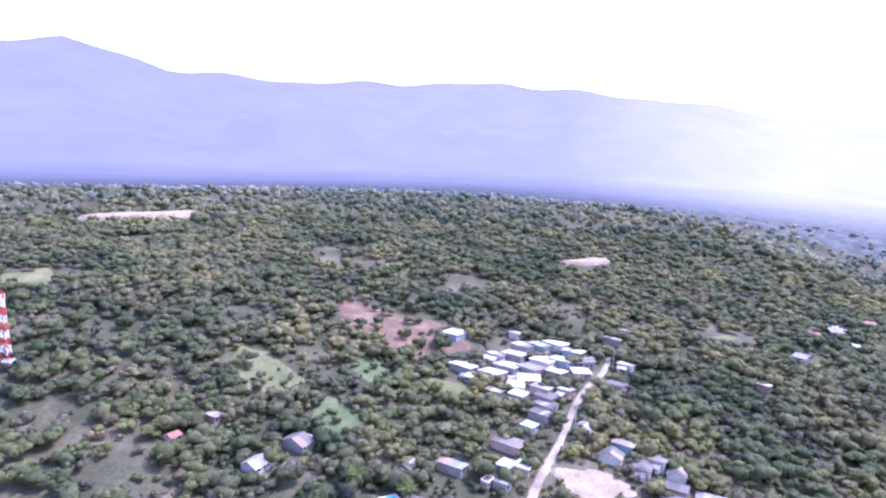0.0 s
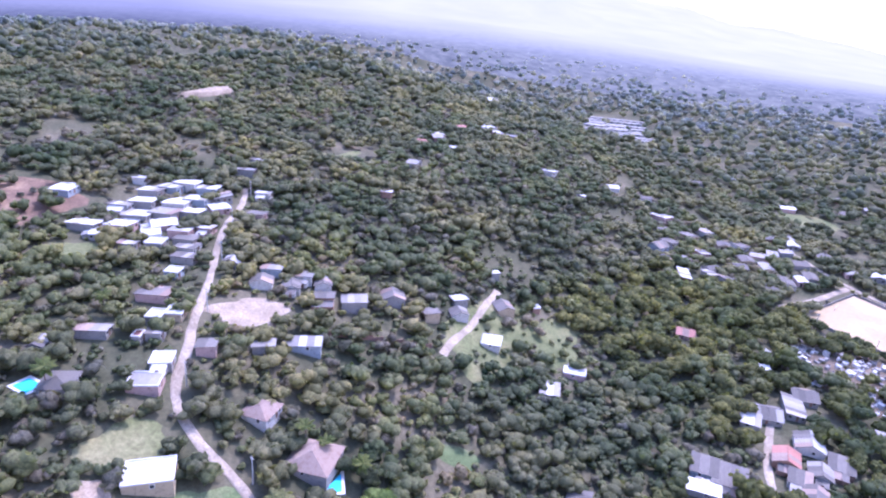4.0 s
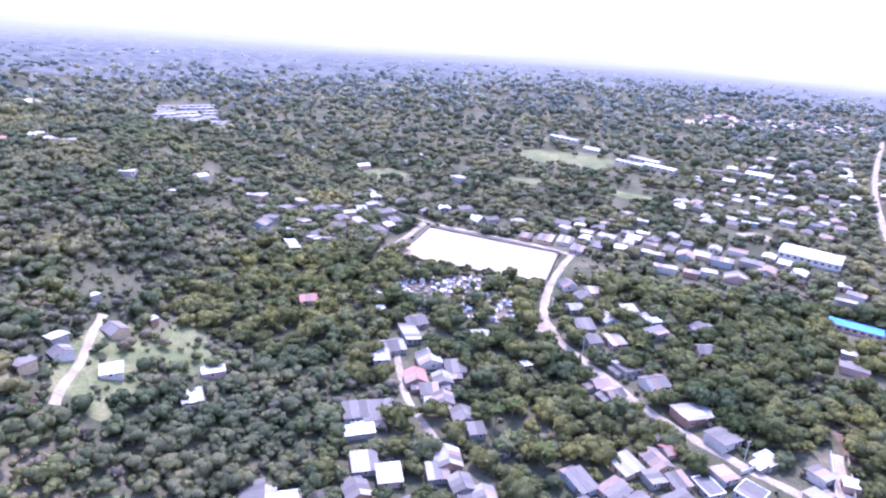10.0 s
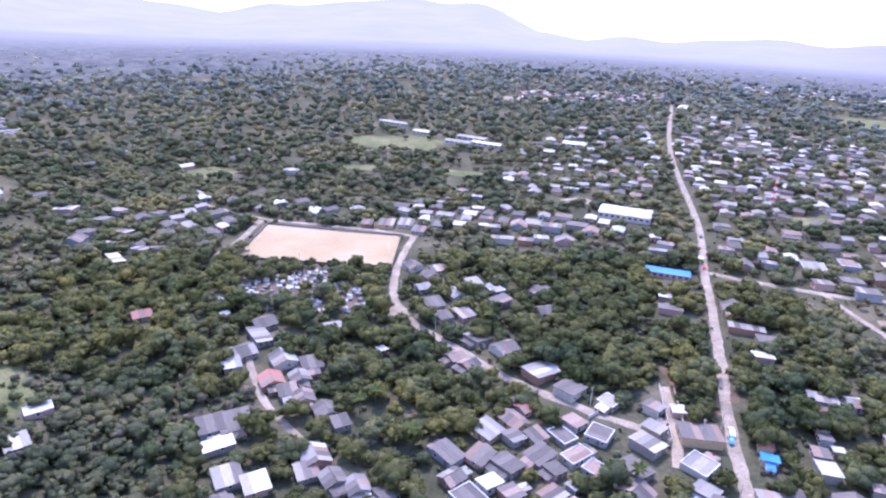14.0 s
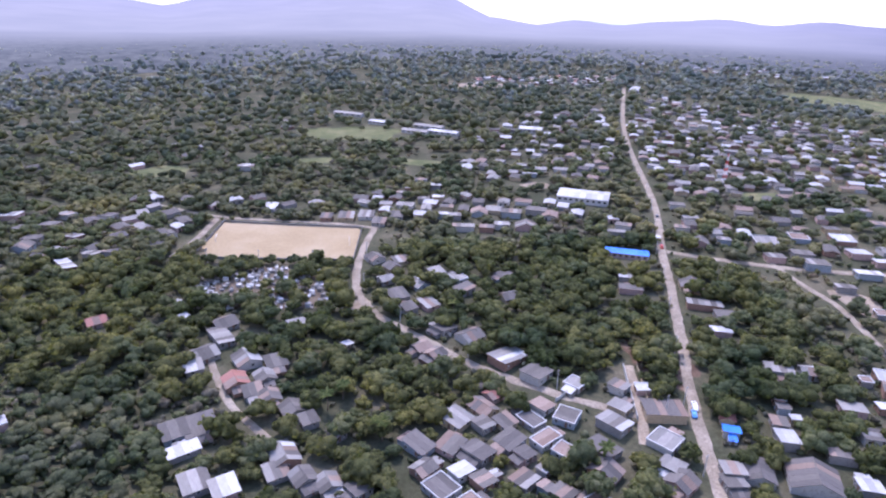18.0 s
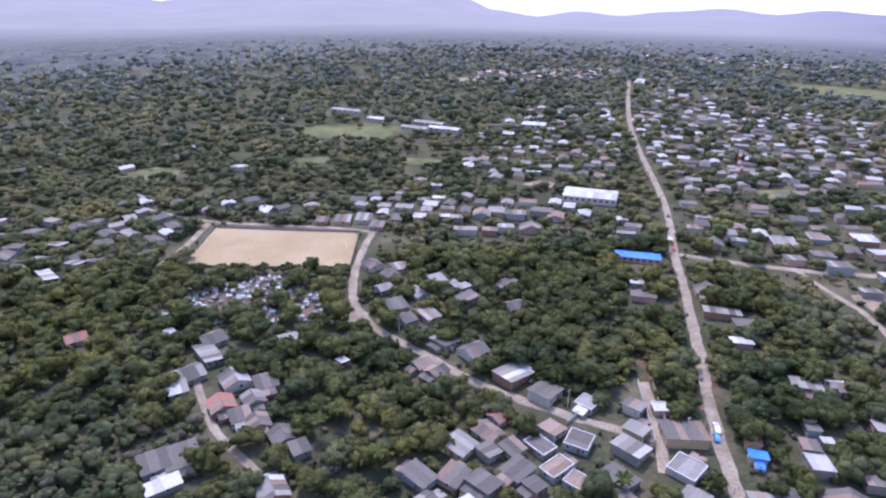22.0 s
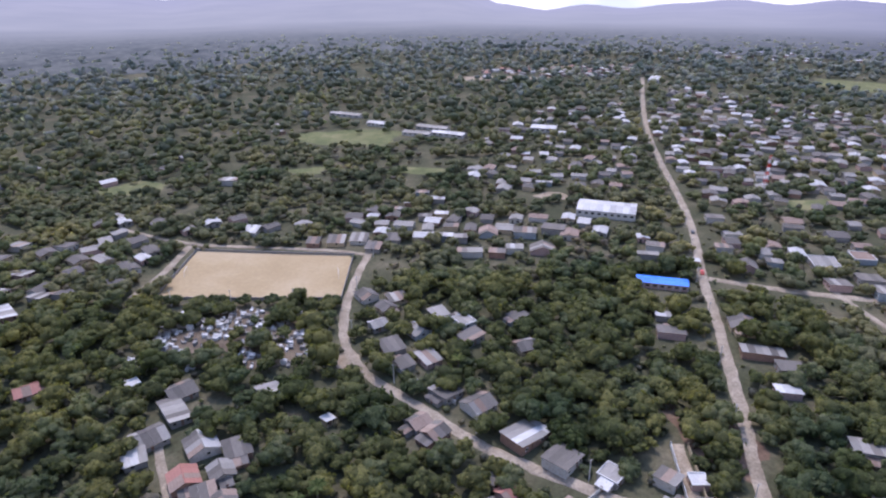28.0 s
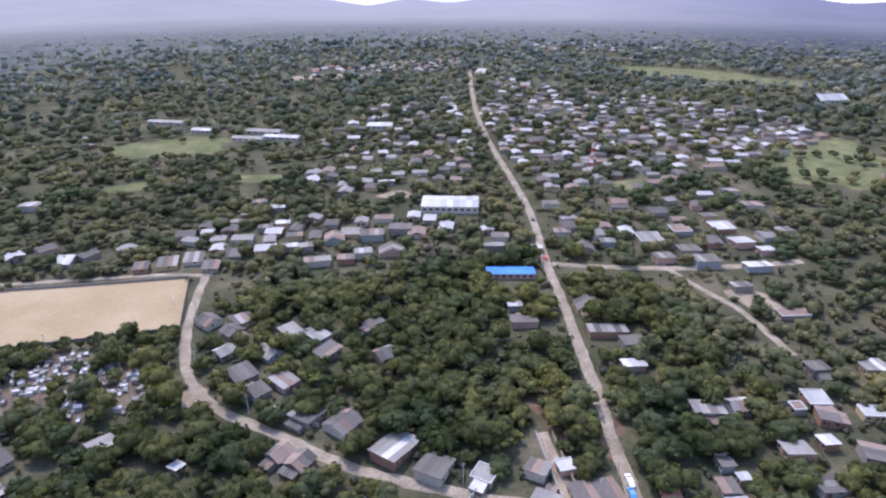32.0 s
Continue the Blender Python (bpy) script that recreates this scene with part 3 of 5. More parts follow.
house(23.3, 235.1, 9.2, 9.2, -232, 'gable', 'grey')
house(12.8, 243.2, 8.7, 8.7, -232, 'shed', 'grey')
house(1.9, 227.8, 6.7, 6.7, -232, 'gable', 'rust')
house(7.3, 222.1, 7.0, 7.0, -232, 'gable', 'rust')
house(42.3, 185.5, 6.6, 6.6, -231, 'shed', 'rust')
house(22.4, 200.0, 5.2, 5.2, -232, 'shed', 'grey')
house(26.0, 193.7, 5.7, 5.7, -232, 'gable', 'red')
house(73.8, 193.8, 6.4, 6.4, -230, 'shed', 'pale')
house(69.8, 181.8, 6.8, 6.8, -230, 'shed', 'pale')
house(82.2, 192.1, 5.0, 5.0, 170, 'flat', 'white')
house(84.5, 178.5, 13.7, 10.9, 170, 'shed', 'dark')
house(64.6, 173.2, 9.9, 7.9, -231, 'shed', 'pale')
house(78.5, 163.1, 9.1, 9.1, -230, 'flat', 'pale')
house(56.4, 160.9, 9.6, 7.7, -231, 'shed', 'dark')
house(53.8, 150.9, 9.4, 6.5, -231, 'gable', 'dark')
house(15.6, 163.4, 9.1, 7.2, -232, 'shed', 'dark')
house(9.0, 154.6, 5.0, 6.9, -232, 'shed', 'white')
house(15.2, 150.2, 6.1, 6.1, -232, 'shed', 'grey')
house(19.7, 177.1, 6.1, 6.1, -232, 'shed', 'grey')
house(30.5, 160.7, 5.4, 5.4, -231, 'shed', 'dark')
house(27.5, 149.0, 6.1, 7.9, -231, 'shed', 'grey')
house(34.9, 153.2, 3.6, 3.6, -231, 'shed', 'white')
house(33.4, 145.2, 4.0, 4.0, -231, 'shed', 'dark')
house(38.1, 142.6, 6.3, 6.3, -231, 'shed', 'grey')
house(75.2, 143.7, 7.9, 7.9, -230, 'gable', 'dark')
house(75.5, 150.9, 6.9, 6.9, -230, 'shed', 'pale')
house(93.5, 147.2, 6.6, 6.6, 171, 'shed', 'pale')
house(91.0, 142.1, 6.2, 6.2, 171, 'shed', 'grey')
house(101.0, 145.3, 8.7, 8.7, 161, 'gable', 'dark')
house(116.4, 140.8, 14.6, 11.7, 161, 'gable', 'dark')
house(131.3, 136.1, 6.3, 6.3, 162, 'shed', 'white')
house(119.1, 159.5, 5.9, 8.2, 161, 'shed', 'white')
house(102.7, 165.2, 5.1, 4.1, 161, 'shed', 'blue')
house(139.8, 198.0, 10.0, 8.1, 161, 'shed', 'pale')
house(129.0, 180.3, 3.7, 3.7, 161, 'shed', 'white')
house(128.3, 169.0, 3.2, 3.2, 161, 'shed', 'white')
house(141.0, 276.0, 10.3, 10.3, 160, 'gable', 'grey')
house(137.2, 254.1, 15.2, 7.6, 160, 'shed', 'pale')
house(141.3, 242.3, 8.6, 8.6, 160, 'shed', 'grey')
house(132.5, 229.3, 8.2, 5.7, 161, 'shed', 'white')
house(111.1, 286.7, 5.9, 5.9, 160, 'shed', 'white')
house(108.9, 273.3, 10.8, 7.5, 160, 'shed', 'grey')
house(-7.2, 306.5, 7.1, 7.1, -332, 'gable', 'dark')
house(-15.7, 318.0, 7.8, 7.8, -332, 'gable', 'dark')
house(-5.7, 274.2, 8.6, 8.6, -333, 'shed', 'grey')
house(5.7, 285.5, 8.0, 8.0, -332, 'gable', 'pale')
house(15.2, 298.0, 7.0, 7.0, -332, 'shed', 'pale')
house(-1.1, 262.4, 6.2, 6.2, -332, 'shed', 'grey')
house(-172.9, 318.6, 13.9, 5.6, -231, 'shed', 'white')
house(-202.5, 351.0, 8.7, 8.7, 179, 'shed', 'grey')
house(-201.6, 336.4, 9.5, 9.5, 181, 'gable', 'grey')
house(-204.5, 376.5, 9.3, 9.3, 173, 'shed', 'grey')
house(-229.7, 383.6, 11.6, 11.6, 186, 'shed', 'white')
house(-184.7, 358.9, 7.7, 7.7, 165, 'shed', 'pale')
house(-189.3, 327.5, 7.1, 7.1, -324, 'shed', 'dark')
house(-168.7, 341.2, 7.8, 7.8, 163, 'gable', 'grey')
house(216.2, 197.9, 9.2, 9.2, -198, 'shed', 'pale')
house(164.9, 172.4, 4.9, 4.9, -198, 'shed', 'white')
house(169.6, 188.7, 4.3, 4.3, -197, 'flat', 'rust')
house(220.3, 238.8, 12.8, 6.4, -198, 'flat', 'rust')
house(121.4, 167.7, 5.0, 6.6, -199, 'shed', 'pale')
house(104.8, 171.9, 4.7, 4.7, -200, 'gable', 'red')
house(127.6, 175.4, 4.0, 4.0, -199, 'shed', 'dark')
house(211.1, 327.1, 12.7, 12.7, -199, 'flat', 'pale')
house(233.6, 330.2, 10.4, 10.4, -199, 'flat', 'rust')
house(258.2, 325.6, 11.9, 11.9, -198, 'flat', 'white')
house(253.1, 305.2, 10.1, 10.1, -198, 'shed', 'white')
house(220.3, 306.7, 10.6, 10.6, -199, 'shed', 'grey')
house(203.1, 304.6, 9.2, 9.2, -199, 'shed', 'grey')
house(220.0, 293.8, 11.8, 11.8, -198, 'shed', 'grey')
house(239.7, 279.5, 11.9, 7.2, -198, 'shed', 'white')
house(300.4, 347.4, 10.8, 10.8, -199, 'shed', 'rust')
house(306.0, 372.7, 9.4, 9.4, -199, 'shed', 'pale')
house(286.7, 309.9, 8.5, 8.5, -199, 'shed', 'pale')
house(261.4, 340.7, 8.1, 8.1, -198, 'shed', 'grey')
house(257.6, 292.4, 7.2, 7.2, -199, 'shed', 'white')
house(217.2, 266.0, 8.6, 6.0, -197, 'shed', 'grey')
house(103.0, 467.3, 10.5, 4.2, -190, 'shed', 'white')
house(10.7, 440.2, 7.4, 7.4, -190, 'shed', 'pale')
house(28.3, 446.1, 8.8, 8.8, -190, 'shed', 'white')
house(28.1, 418.3, 7.6, 7.6, -191, 'shed', 'white')
house(26.9, 382.6, 7.3, 7.3, -191, 'shed', 'white')
house(37.4, 360.0, 12.8, 7.7, -191, 'shed', 'pale')
house(51.3, 385.9, 10.1, 10.1, -191, 'gable', 'rust')
house(71.9, 385.0, 12.4, 12.4, -190, 'shed', 'grey')
house(89.3, 388.3, 12.2, 12.2, -200, 'shed', 'grey')
house(76.0, 360.0, 12.6, 8.8, -191, 'gable', 'grey')
house(34.8, 379.8, 7.8, 7.8, -191, 'shed', 'pale')
house(18.1, 415.5, 7.5, 7.5, -191, 'shed', 'grey')
house(51.6, 358.5, 8.3, 8.3, -191, 'shed', 'grey')
house(61.5, 362.3, 8.5, 8.5, -191, 'shed', 'pale')
house(3.4, 430.2, 6.5, 6.5, -191, 'shed', 'grey')
house(19.5, 460.3, 8.5, 8.5, -190, 'shed', 'grey')
house(31.5, 397.3, 8.2, 8.2, -191, 'shed', 'dark')
house(136.9, 358.5, 9.1, 9.1, -200, 'shed', 'grey')
house(129.2, 349.0, 10.4, 6.2, -200, 'shed', 'pale')
house(172.0, 352.4, 8.3, 8.3, -200, 'shed', 'grey')
house(172.3, 329.2, 8.8, 8.8, -200, 'gable', 'grey')
house(187.6, 331.5, 7.5, 7.5, -200, 'shed', 'pale')
house(186.7, 392.5, 9.5, 9.5, -200, 'shed', 'grey')
house(184.5, 367.9, 8.8, 8.8, -200, 'shed', 'pale')
house(148.6, 337.9, 5.6, 5.6, -200, 'shed', 'white')
house(-82.4, 405.2, 8.4, 8.4, -13, 'shed', 'white')
house(-32.9, 384.4, 9.0, 9.0, -12, 'shed', 'grey')
house(-20.5, 385.5, 9.0, 9.0, -12, 'shed', 'pale')
house(-12.7, 372.8, 7.7, 7.7, -12, 'shed', 'rust')
house(-1.7, 383.4, 7.9, 7.9, -11, 'shed', 'grey')
house(-45.2, 384.2, 6.8, 6.8, -12, 'shed', 'grey')
house(-282.9, 49.5, 10.8, 6.5, -133, 'shed', 'white')
house(-267.2, 52.9, 4.8, 4.8, -133, 'flat', 'white')
house(-277.1, 61.1, 8.9, 8.9, -133, 'shed', 'white')
house(-297.2, 66.7, 8.6, 5.2, -133, 'shed', 'pale')
house(-298.7, 76.6, 9.6, 9.6, -133, 'shed', 'white')
house(-308.9, 83.5, 9.0, 9.0, -134, 'shed', 'pale')
house(-310.8, 92.7, 9.1, 9.1, -134, 'shed', 'white')
house(-313.2, 101.5, 10.2, 10.2, -134, 'shed', 'white')
house(-304.3, 107.3, 9.1, 9.1, -134, 'shed', 'white')
house(-292.5, 88.5, 9.7, 9.7, -134, 'shed', 'white')
house(-294.6, 98.1, 9.7, 9.7, -134, 'shed', 'white')
house(-285.5, 70.3, 10.2, 10.2, -133, 'shed', 'white')
house(-283.6, 80.4, 10.3, 10.3, -134, 'shed', 'pale')
house(-281.7, 91.0, 8.5, 8.5, -134, 'shed', 'white')
house(-260.4, 57.8, 8.4, 5.9, -133, 'shed', 'pale')
house(-257.3, 67.8, 6.5, 6.5, -133, 'flat', 'white')
house(-264.0, 79.7, 8.1, 8.1, -134, 'shed', 'pale')
house(-263.4, 89.7, 6.0, 6.0, -134, 'shed', 'white')
house(-254.9, 78.1, 7.9, 5.5, -134, 'shed', 'grey')
house(-248.0, 75.9, 7.8, 5.4, -134, 'shed', 'grey')
house(-240.8, 72.5, 8.3, 5.9, -134, 'shed', 'grey')
house(-320.5, 51.1, 8.8, 8.8, -133, 'flat', 'white')
house(-324.3, 83.4, 5.4, 5.4, -134, 'shed', 'white')
house(-322.3, 133.8, 9.5, 5.7, -134, 'shed', 'pale')
house(-334.2, 146.0, 6.1, 6.1, -135, 'shed', 'pale')
house(-291.1, 128.4, 6.6, 6.6, -135, 'shed', 'white')
house(-269.5, 114.8, 7.1, 7.1, -135, 'shed', 'grey')
house(-230.5, 64.9, 4.9, 4.9, -134, 'flat', 'white')
house(-217.4, 54.1, 10.2, 6.1, -133, 'shed', 'dark')
house(-204.0, 50.1, 4.6, 5.4, -130, 'flat', 'white')
house(-203.4, 55.9, 5.1, 6.0, -130, 'flat', 'white')
house(-194.8, 46.8, 4.5, 4.5, -128, 'shed', 'pale')
house(-195.2, 42.1, 2.5, 3.6, -129, 'flat', 'red')
house(-204.6, 32.2, 9.6, 4.8, -132, 'shed', 'pale')
house(-203.8, 18.5, 4.3, 5.2, -132, 'gable', 'grey')
house(-183.3, 19.0, 7.9, 7.9, -127, 'hip', 'grey')
house(-184.3, 57.9, 5.5, 6.0, -124, 'shed', 'grey')
house(-182.7, 44.6, 6.0, 6.0, -125, 'flat', 'white')
house(-175.9, 37.7, 8.4, 6.6, -124, 'flat', 'pale')
house(-229.8, 86.2, 6.3, 5.6, -135, 'gable', 'pale')
house(-217.7, 95.8, 7.4, 5.2, -129, 'shed', 'pale')
house(-211.1, 88.3, 7.6, 5.2, -128, 'gable', 'grey')
house(-209.6, 104.6, 6.0, 6.0, -125, 'shed', 'pale')
house(-205.6, 97.1, 5.9, 5.9, -124, 'gable', 'grey')
house(-203.9, 109.0, 5.9, 5.9, -122, 'gable', 'grey')
house(-196.3, 104.1, 8.2, 6.5, -121, 'shed', 'grey')
house(-192.1, 114.8, 8.8, 8.8, -119, 'shed', 'pale')
house(-191.9, 131.9, 8.7, 6.9, -117, 'gable', 'dark')
house(-179.7, 73.7, 6.6, 5.3, -121, 'shed', 'pale')
house(-177.0, 85.7, 11.4, 4.6, -305, 'shed', 'white')
house(-186.1, 161.2, 5.7, 5.7, -113, 'shed', 'white')
house(-179.4, 155.4, 6.6, 5.3, -114, 'gable', 'grey')
house(-178.9, 180.6, 7.1, 7.8, -112, 'gable', 'grey')
house(-175.7, 197.6, 3.3, 3.3, -112, 'flat', 'white')
house(-163.2, 158.5, 6.9, 5.6, 40, 'shed', 'white')
house(-181.1, 142.2, 5.8, 5.8, -115, 'shed', 'grey')
house(-198.3, 193.5, 3.7, 3.7, -111, 'shed', 'white')
house(-156.8, 61.7, 8.0, 8.0, 34, 'hip', 'rust')
house(-139.1, 67.9, 12.1, 12.1, 35, 'hip', 'rust')
house(-147.6, 29.1, 11.2, 8.4, -294, 'flat', 'white')
house(-140.1, 182.4, 8.4, 5.1, 37, 'flat', 'white')
house(-136.5, 163.4, 6.6, 6.6, 37, 'shed', 'white')
house(-181.5, -49.5, 11.5, 8.0, 25, 'gable', 'pale')
house(-152.7, -34.7, 7.2, 7.2, 29, 'gable', 'rust')
house(-153.1, -25.7, 4.7, 3.6, 29, 'shed', 'white')
house(-162.1, -47.3, 4.1, 4.1, 27, 'gable', 'red')
house(-145.3, -35.9, 5.4, 7.6, 29, 'shed', 'rust')
house(-206.8, -28.1, 6.2, 6.2, -130, 'gable', 'pale')
house(-219.3, -16.6, 9.0, 5.4, -130, 'gable', 'dark')
house(-221.9, -56.2, 3.5, 3.6, -128, 'gable', 'red')
house(-235.2, -45.5, 4.6, 4.6, -129, 'shed', 'pale')
house(-270.8, 185.2, 5.3, 5.3, -137, 'shed', 'white')
house(-344.6, 266.4, 5.3, 5.3, 18, 'gable', 'red')
house(-352.6, 286.9, 6.9, 6.9, -292, 'shed', 'pale')
house(-532.7, 512.6, 21.6, 10.8, -261, 'shed', 'white')
house(-215.4, 364.9, 9.2, 9.2, -177, 'shed', 'grey')
house(-185.2, 338.0, 6.8, 6.8, -189, 'shed', 'pale')
house(-203.7, 396.5, 8.4, 8.4, -194, 'shed', 'pale')
house(-165.5, 333.7, 7.2, 7.2, -197, 'shed', 'pale')
house(-155.8, 336.9, 8.3, 8.3, -197, 'shed', 'grey')
house(-178.0, 392.9, 8.3, 8.3, -197, 'shed', 'grey')
house(-112.2, 498.7, 11.8, 11.8, -192, 'shed', 'pale')
house(-254.1, 326.3, 4.9, 4.9, -166, 'shed', 'white')
house(-282.5, 325.8, 7.8, 7.8, -169, 'shed', 'white')
house(-351.1, 343.5, 8.8, 8.8, -204, 'shed', 'white')
house(-345.0, 261.8, 7.1, 7.1, 18, 'gable', 'red')
house(-359.5, 292.7, 8.3, 8.3, -202, 'shed', 'pale')
house(-326.5, 279.9, 5.4, 5.4, -205, 'shed', 'white')

# ---- landmarks ----
def shed_hall(name, x, y, w, d, rot, h, rise, colour, wall, label, ribs=6):
    """A long shed: four walls with posts, a low gabled roof in panels and a row of openings."""
    HOUSES.append((x, y, max(w, d)))
    top = new(name)
    top.matrix_basis = pose(x, y, float(ground(x, y)), rz=rot)
    tagged(top, label, "shed")
    hw, hd = w / 2, d / 2
    for sx, sy, lx, ly in ((0, -hd, w, 0.25), (0, hd, w, 0.25), (-hw, 0, 0.25, d - 0.3), (hw, 0, 0.25, d - 0.3)):
        part("wall", slab("hall_wall_" + wall.name, wall), top, scaled(pose(sx, sy, h / 2 - 0.3), lx, ly, h + 0.6))
    ang, ln = math.degrees(math.atan2(rise, hd)), math.hypot(hd, rise) + 0.5
    for side in (-1, 1):
        for i in range(ribs):
            m = pose(-hw - 0.4 + (w + 0.8) * (i + 0.5) / ribs, side * hd / 2, h + rise / 2 + 0.1, -side * ang, 0, 0)
            part("roof_panel", slab("panel_" + colour, ROOF[colour]), top, scaled(m, (w + 0.8) / ribs - 0.04, ln, 0.12))
    for i in range(ribs + 1):
        part("post", slab("hall_post", M_CONC), top, scaled(pose(-hw + w * i / ribs, -hd - 0.1, h / 2), 0.3, 0.3, h))
    for i in range(ribs):
        part("window", slab("window", M_OPEN), top, scaled(pose(-hw + w * (i + 0.5) / ribs, -hd - 0.13, h * 0.6), w / ribs * 0.5, 0.06, h * 0.3))
    return top


shed_hall("market_hall", 128.3, 412.2, 34, 19, -23, 4.2, 1.0, "white", M_CONC, "large white metal-roofed hall with grey walls", 9)
shed_hall("blue_roofed_hall", 123.3, 316.9, 23, 7.5, -20, 3.0, 0.7, "blue", WALLS[3], "long hall with a bright blue sheet roof and rose walls", 7)
shed_hall("school_block", 140.3, 621.3, 22, 14, -22, 4, 1.0, "white", WALLS[0], "distant white school block with a metal roof", 5)
for i, (x, y, w) in enumerate(((-39, 703, 34), (-7, 658, 22), (26, 615, 26), (53, 610, 30), (41, 635, 30))):
    shed_hall("poultry_shed", x, y, w, 9, -30, 3, 0.9, "white" if i % 2 else "pale", WALLS[0], "long pale-roofed farm shed between trees", 5)
shed_hall("arched_barn", 607.1, 564.0, 30, 22, -15, 4, 4.5, "white", M_CONC, "big white curved-roof barn at the edge of town", 6)
shed_hall("roadside_warehouse", 336.2, 850.0, 30, 12, 60, 4, 1.0, "white", M_CONC, "white-roofed warehouse beside the far street", 5)

# white estate of parallel terraces
for i in range(8):
    cx, cy = -395 + -12.6 * i + 5 * (i % 2), 565 + 15.7 * i
    for j in range(3):
        shed_hall("terrace", cx + (j - 1) * 18, cy + (j - 1) * 15, 22, 3.8, 40, 2.6, 0.5, "pale", WALLS[0], "row of identical white-roofed terraced homes", 3)


TOWN = {"v": [], "f": [], "m": []}
TOWN_MATS = WALLS[:5] + [ROOF[k] for k in ("white", "pale", "grey", "rust", "dark", "red")] + [M_OPEN]
BLOCK = np.array([(x, y, z) for z in (-0.5, 0.5) for x, y in ((-0.5, -0.5), (0.5, -0.5), (0.5, 0.5), (-0.5, 0.5))])
SIDES = [(3, 2, 1, 0), (4, 5, 6, 7), (0, 1, 5, 4), (1, 2, 6, 5), (2, 3, 7, 6), (3, 0, 4, 7)]


def far_house(x, y, w, d, rot, colour, wall):
    """A small house of the distant quarters, joined to the rest of the town."""
    HOUSES.append((x, y, max(w, d) * 0.8))
    base = np.array(pose(x, y, float(ground(x, y)) - 0.1, rz=rot))
    h, rise = 2.8, 0.12 * w
    ang = math.degrees(math.atan2(rise, w / 2))
    rows = [(scaled(pose(0, 0, h / 2), w, d, h), wall), (scaled(pose(w * 0.2, -d / 2, 1.5), 1.6, 0.1, 1.2), 11), (scaled(pose(-w * 0.2, -d / 2, 1.1), 1.0, 0.12, 2.1), 11)]
    k = 5 + ("white", "pale", "grey", "rust", "dark", "red").index(colour)
    rows += [(scaled(pose(s * w / 4, 0, h + rise / 2 + 0.1, 0, s * ang, 0), w / 2 + 0.5, d + 0.8, 0.14), k) for s in (-1, 1)]
    for m, k in rows:
        m = base @ np.array(m)
        n = len(TOWN["v"]) * 8
        TOWN["v"].append(BLOCK @ m[:3, :3].T + m[:3, 3])
        TOWN["f"] += [tuple(i + n for i in q) for q in SIDES]
        TOWN["m"] += [k] * 6


def in_poly(x, y, poly):
    inside = False
    for (ax, ay), (bx, by) in zip(poly, poly[1:] + poly[:1]):
        if (ay > y) != (by > y) and x < (bx - ax) * (y - ay) / (by - ay) + ax:
            inside = not inside
    return inside


def quarter(poly, step, share, rot, seed, colours, near=False, gap=5.0):
    """A quarter of loosely ranged small houses."""
    rng = random.Random(seed)
    xs, ys = [p[0] for p in poly], [p[1] for p in poly]
    y = min(ys)
    while y < max(ys):
        x = min(xs)
        while x < max(xs):
            px, py = x + rng.uniform(-0.35, 0.35) * step, y + rng.uniform(-0.3, 0.3) * step
            if in_poly(px, py, poly) and rng.random() < share:
                near_road = min(float(np.hypot(c[:, 0] - px, c[:, 1] - py).min()) - w / 2 for c, w in ROADS)
                near_house = min(math.hypot(hx - px, hy - py) - s * 0.5 for hx, hy, s in HOUSES)
                if near_road > min(gap, 4.5) and near_house > gap:
                    turn = rot + rng.choice([0, 90]) + rng.uniform(-12, 12)
                    if near:
                        house(px, py, rng.uniform(5.5, 8.5), rng.uniform(6, 9.5), turn, rng.choice(["gable", "shed", "shed", "flat"]), rng.choice(colours))
                    else:
                        far_house(px, py, rng.uniform(6, 10), rng.uniform(6, 11), turn, rng.choice(colours), rng.choice([0, 0, 1, 1, 2, 3, 4]))
            x += step
        y += step


COMMON = ["white", "pale", "pale", "grey", "grey", "rust", "dark", "white"]
quarter([(186.3, 420.7), (252.1, 397.7), (298.6, 389.5), (483.5, 453.8), (513.7, 531.6), (434.5, 676.9), (339.4, 803.4), (283.7, 711.5), (242.2, 628.6), (204.0, 506.8)], 14.0, 0.85, 70, 21, COMMON)
quarter([(56.1, 462.2), (146.2, 444.1), (182.4, 484.7), (219.6, 625.1), (256.5, 730.3), (156.5, 693.8), (56.6, 560.9)], 16, 0.65, 70, 22, COMMON)
quarter([(-23.7, 389.8), (67.2, 377.3), (147.0, 370.3), (156.4, 397.3), (66.5, 416.8), (6.4, 444.7), (-33.8, 428.3)], 12, 0.8, -20, 23, COMMON)
quarter([(148.3, 334.8), (186.8, 369.5), (236.8, 387.9), (298.6, 370.6), (262.0, 279.0), (214.4, 306.2)], 15, 0.5, 70, 24, COMMON)
quarter([(-199.5, 358.7), (-132.0, 345.6), (-119.0, 404.6), (-64.6, 400.5), (-44.0, 411.8), (-168.2, 445.6)], 13, 0.55, 40, 25, ["pale", "grey", "grey", "dark", "white"])
quarter([(106.4, 891.4), (354.0, 886.9), (377.9, 976.6), (153.7, 979.8)], 16, 0.75, 10, 26, ["white", "pale", "red", "rust", "pale"])
quarter([(398.1, 976.5), (672.6, 916.6), (705.5, 1028.9), (439.6, 1098.0)], 24, 0.6, 10, 27, ["white", "white", "pale"])
quarter([(-296.2, 332.6), (-217.6, 391.7), (-103.4, 554.8), (-64.5, 718.4), (-263.1, 645.2)], 34, 0.35, 40, 28, ["white", "pale", "grey"])
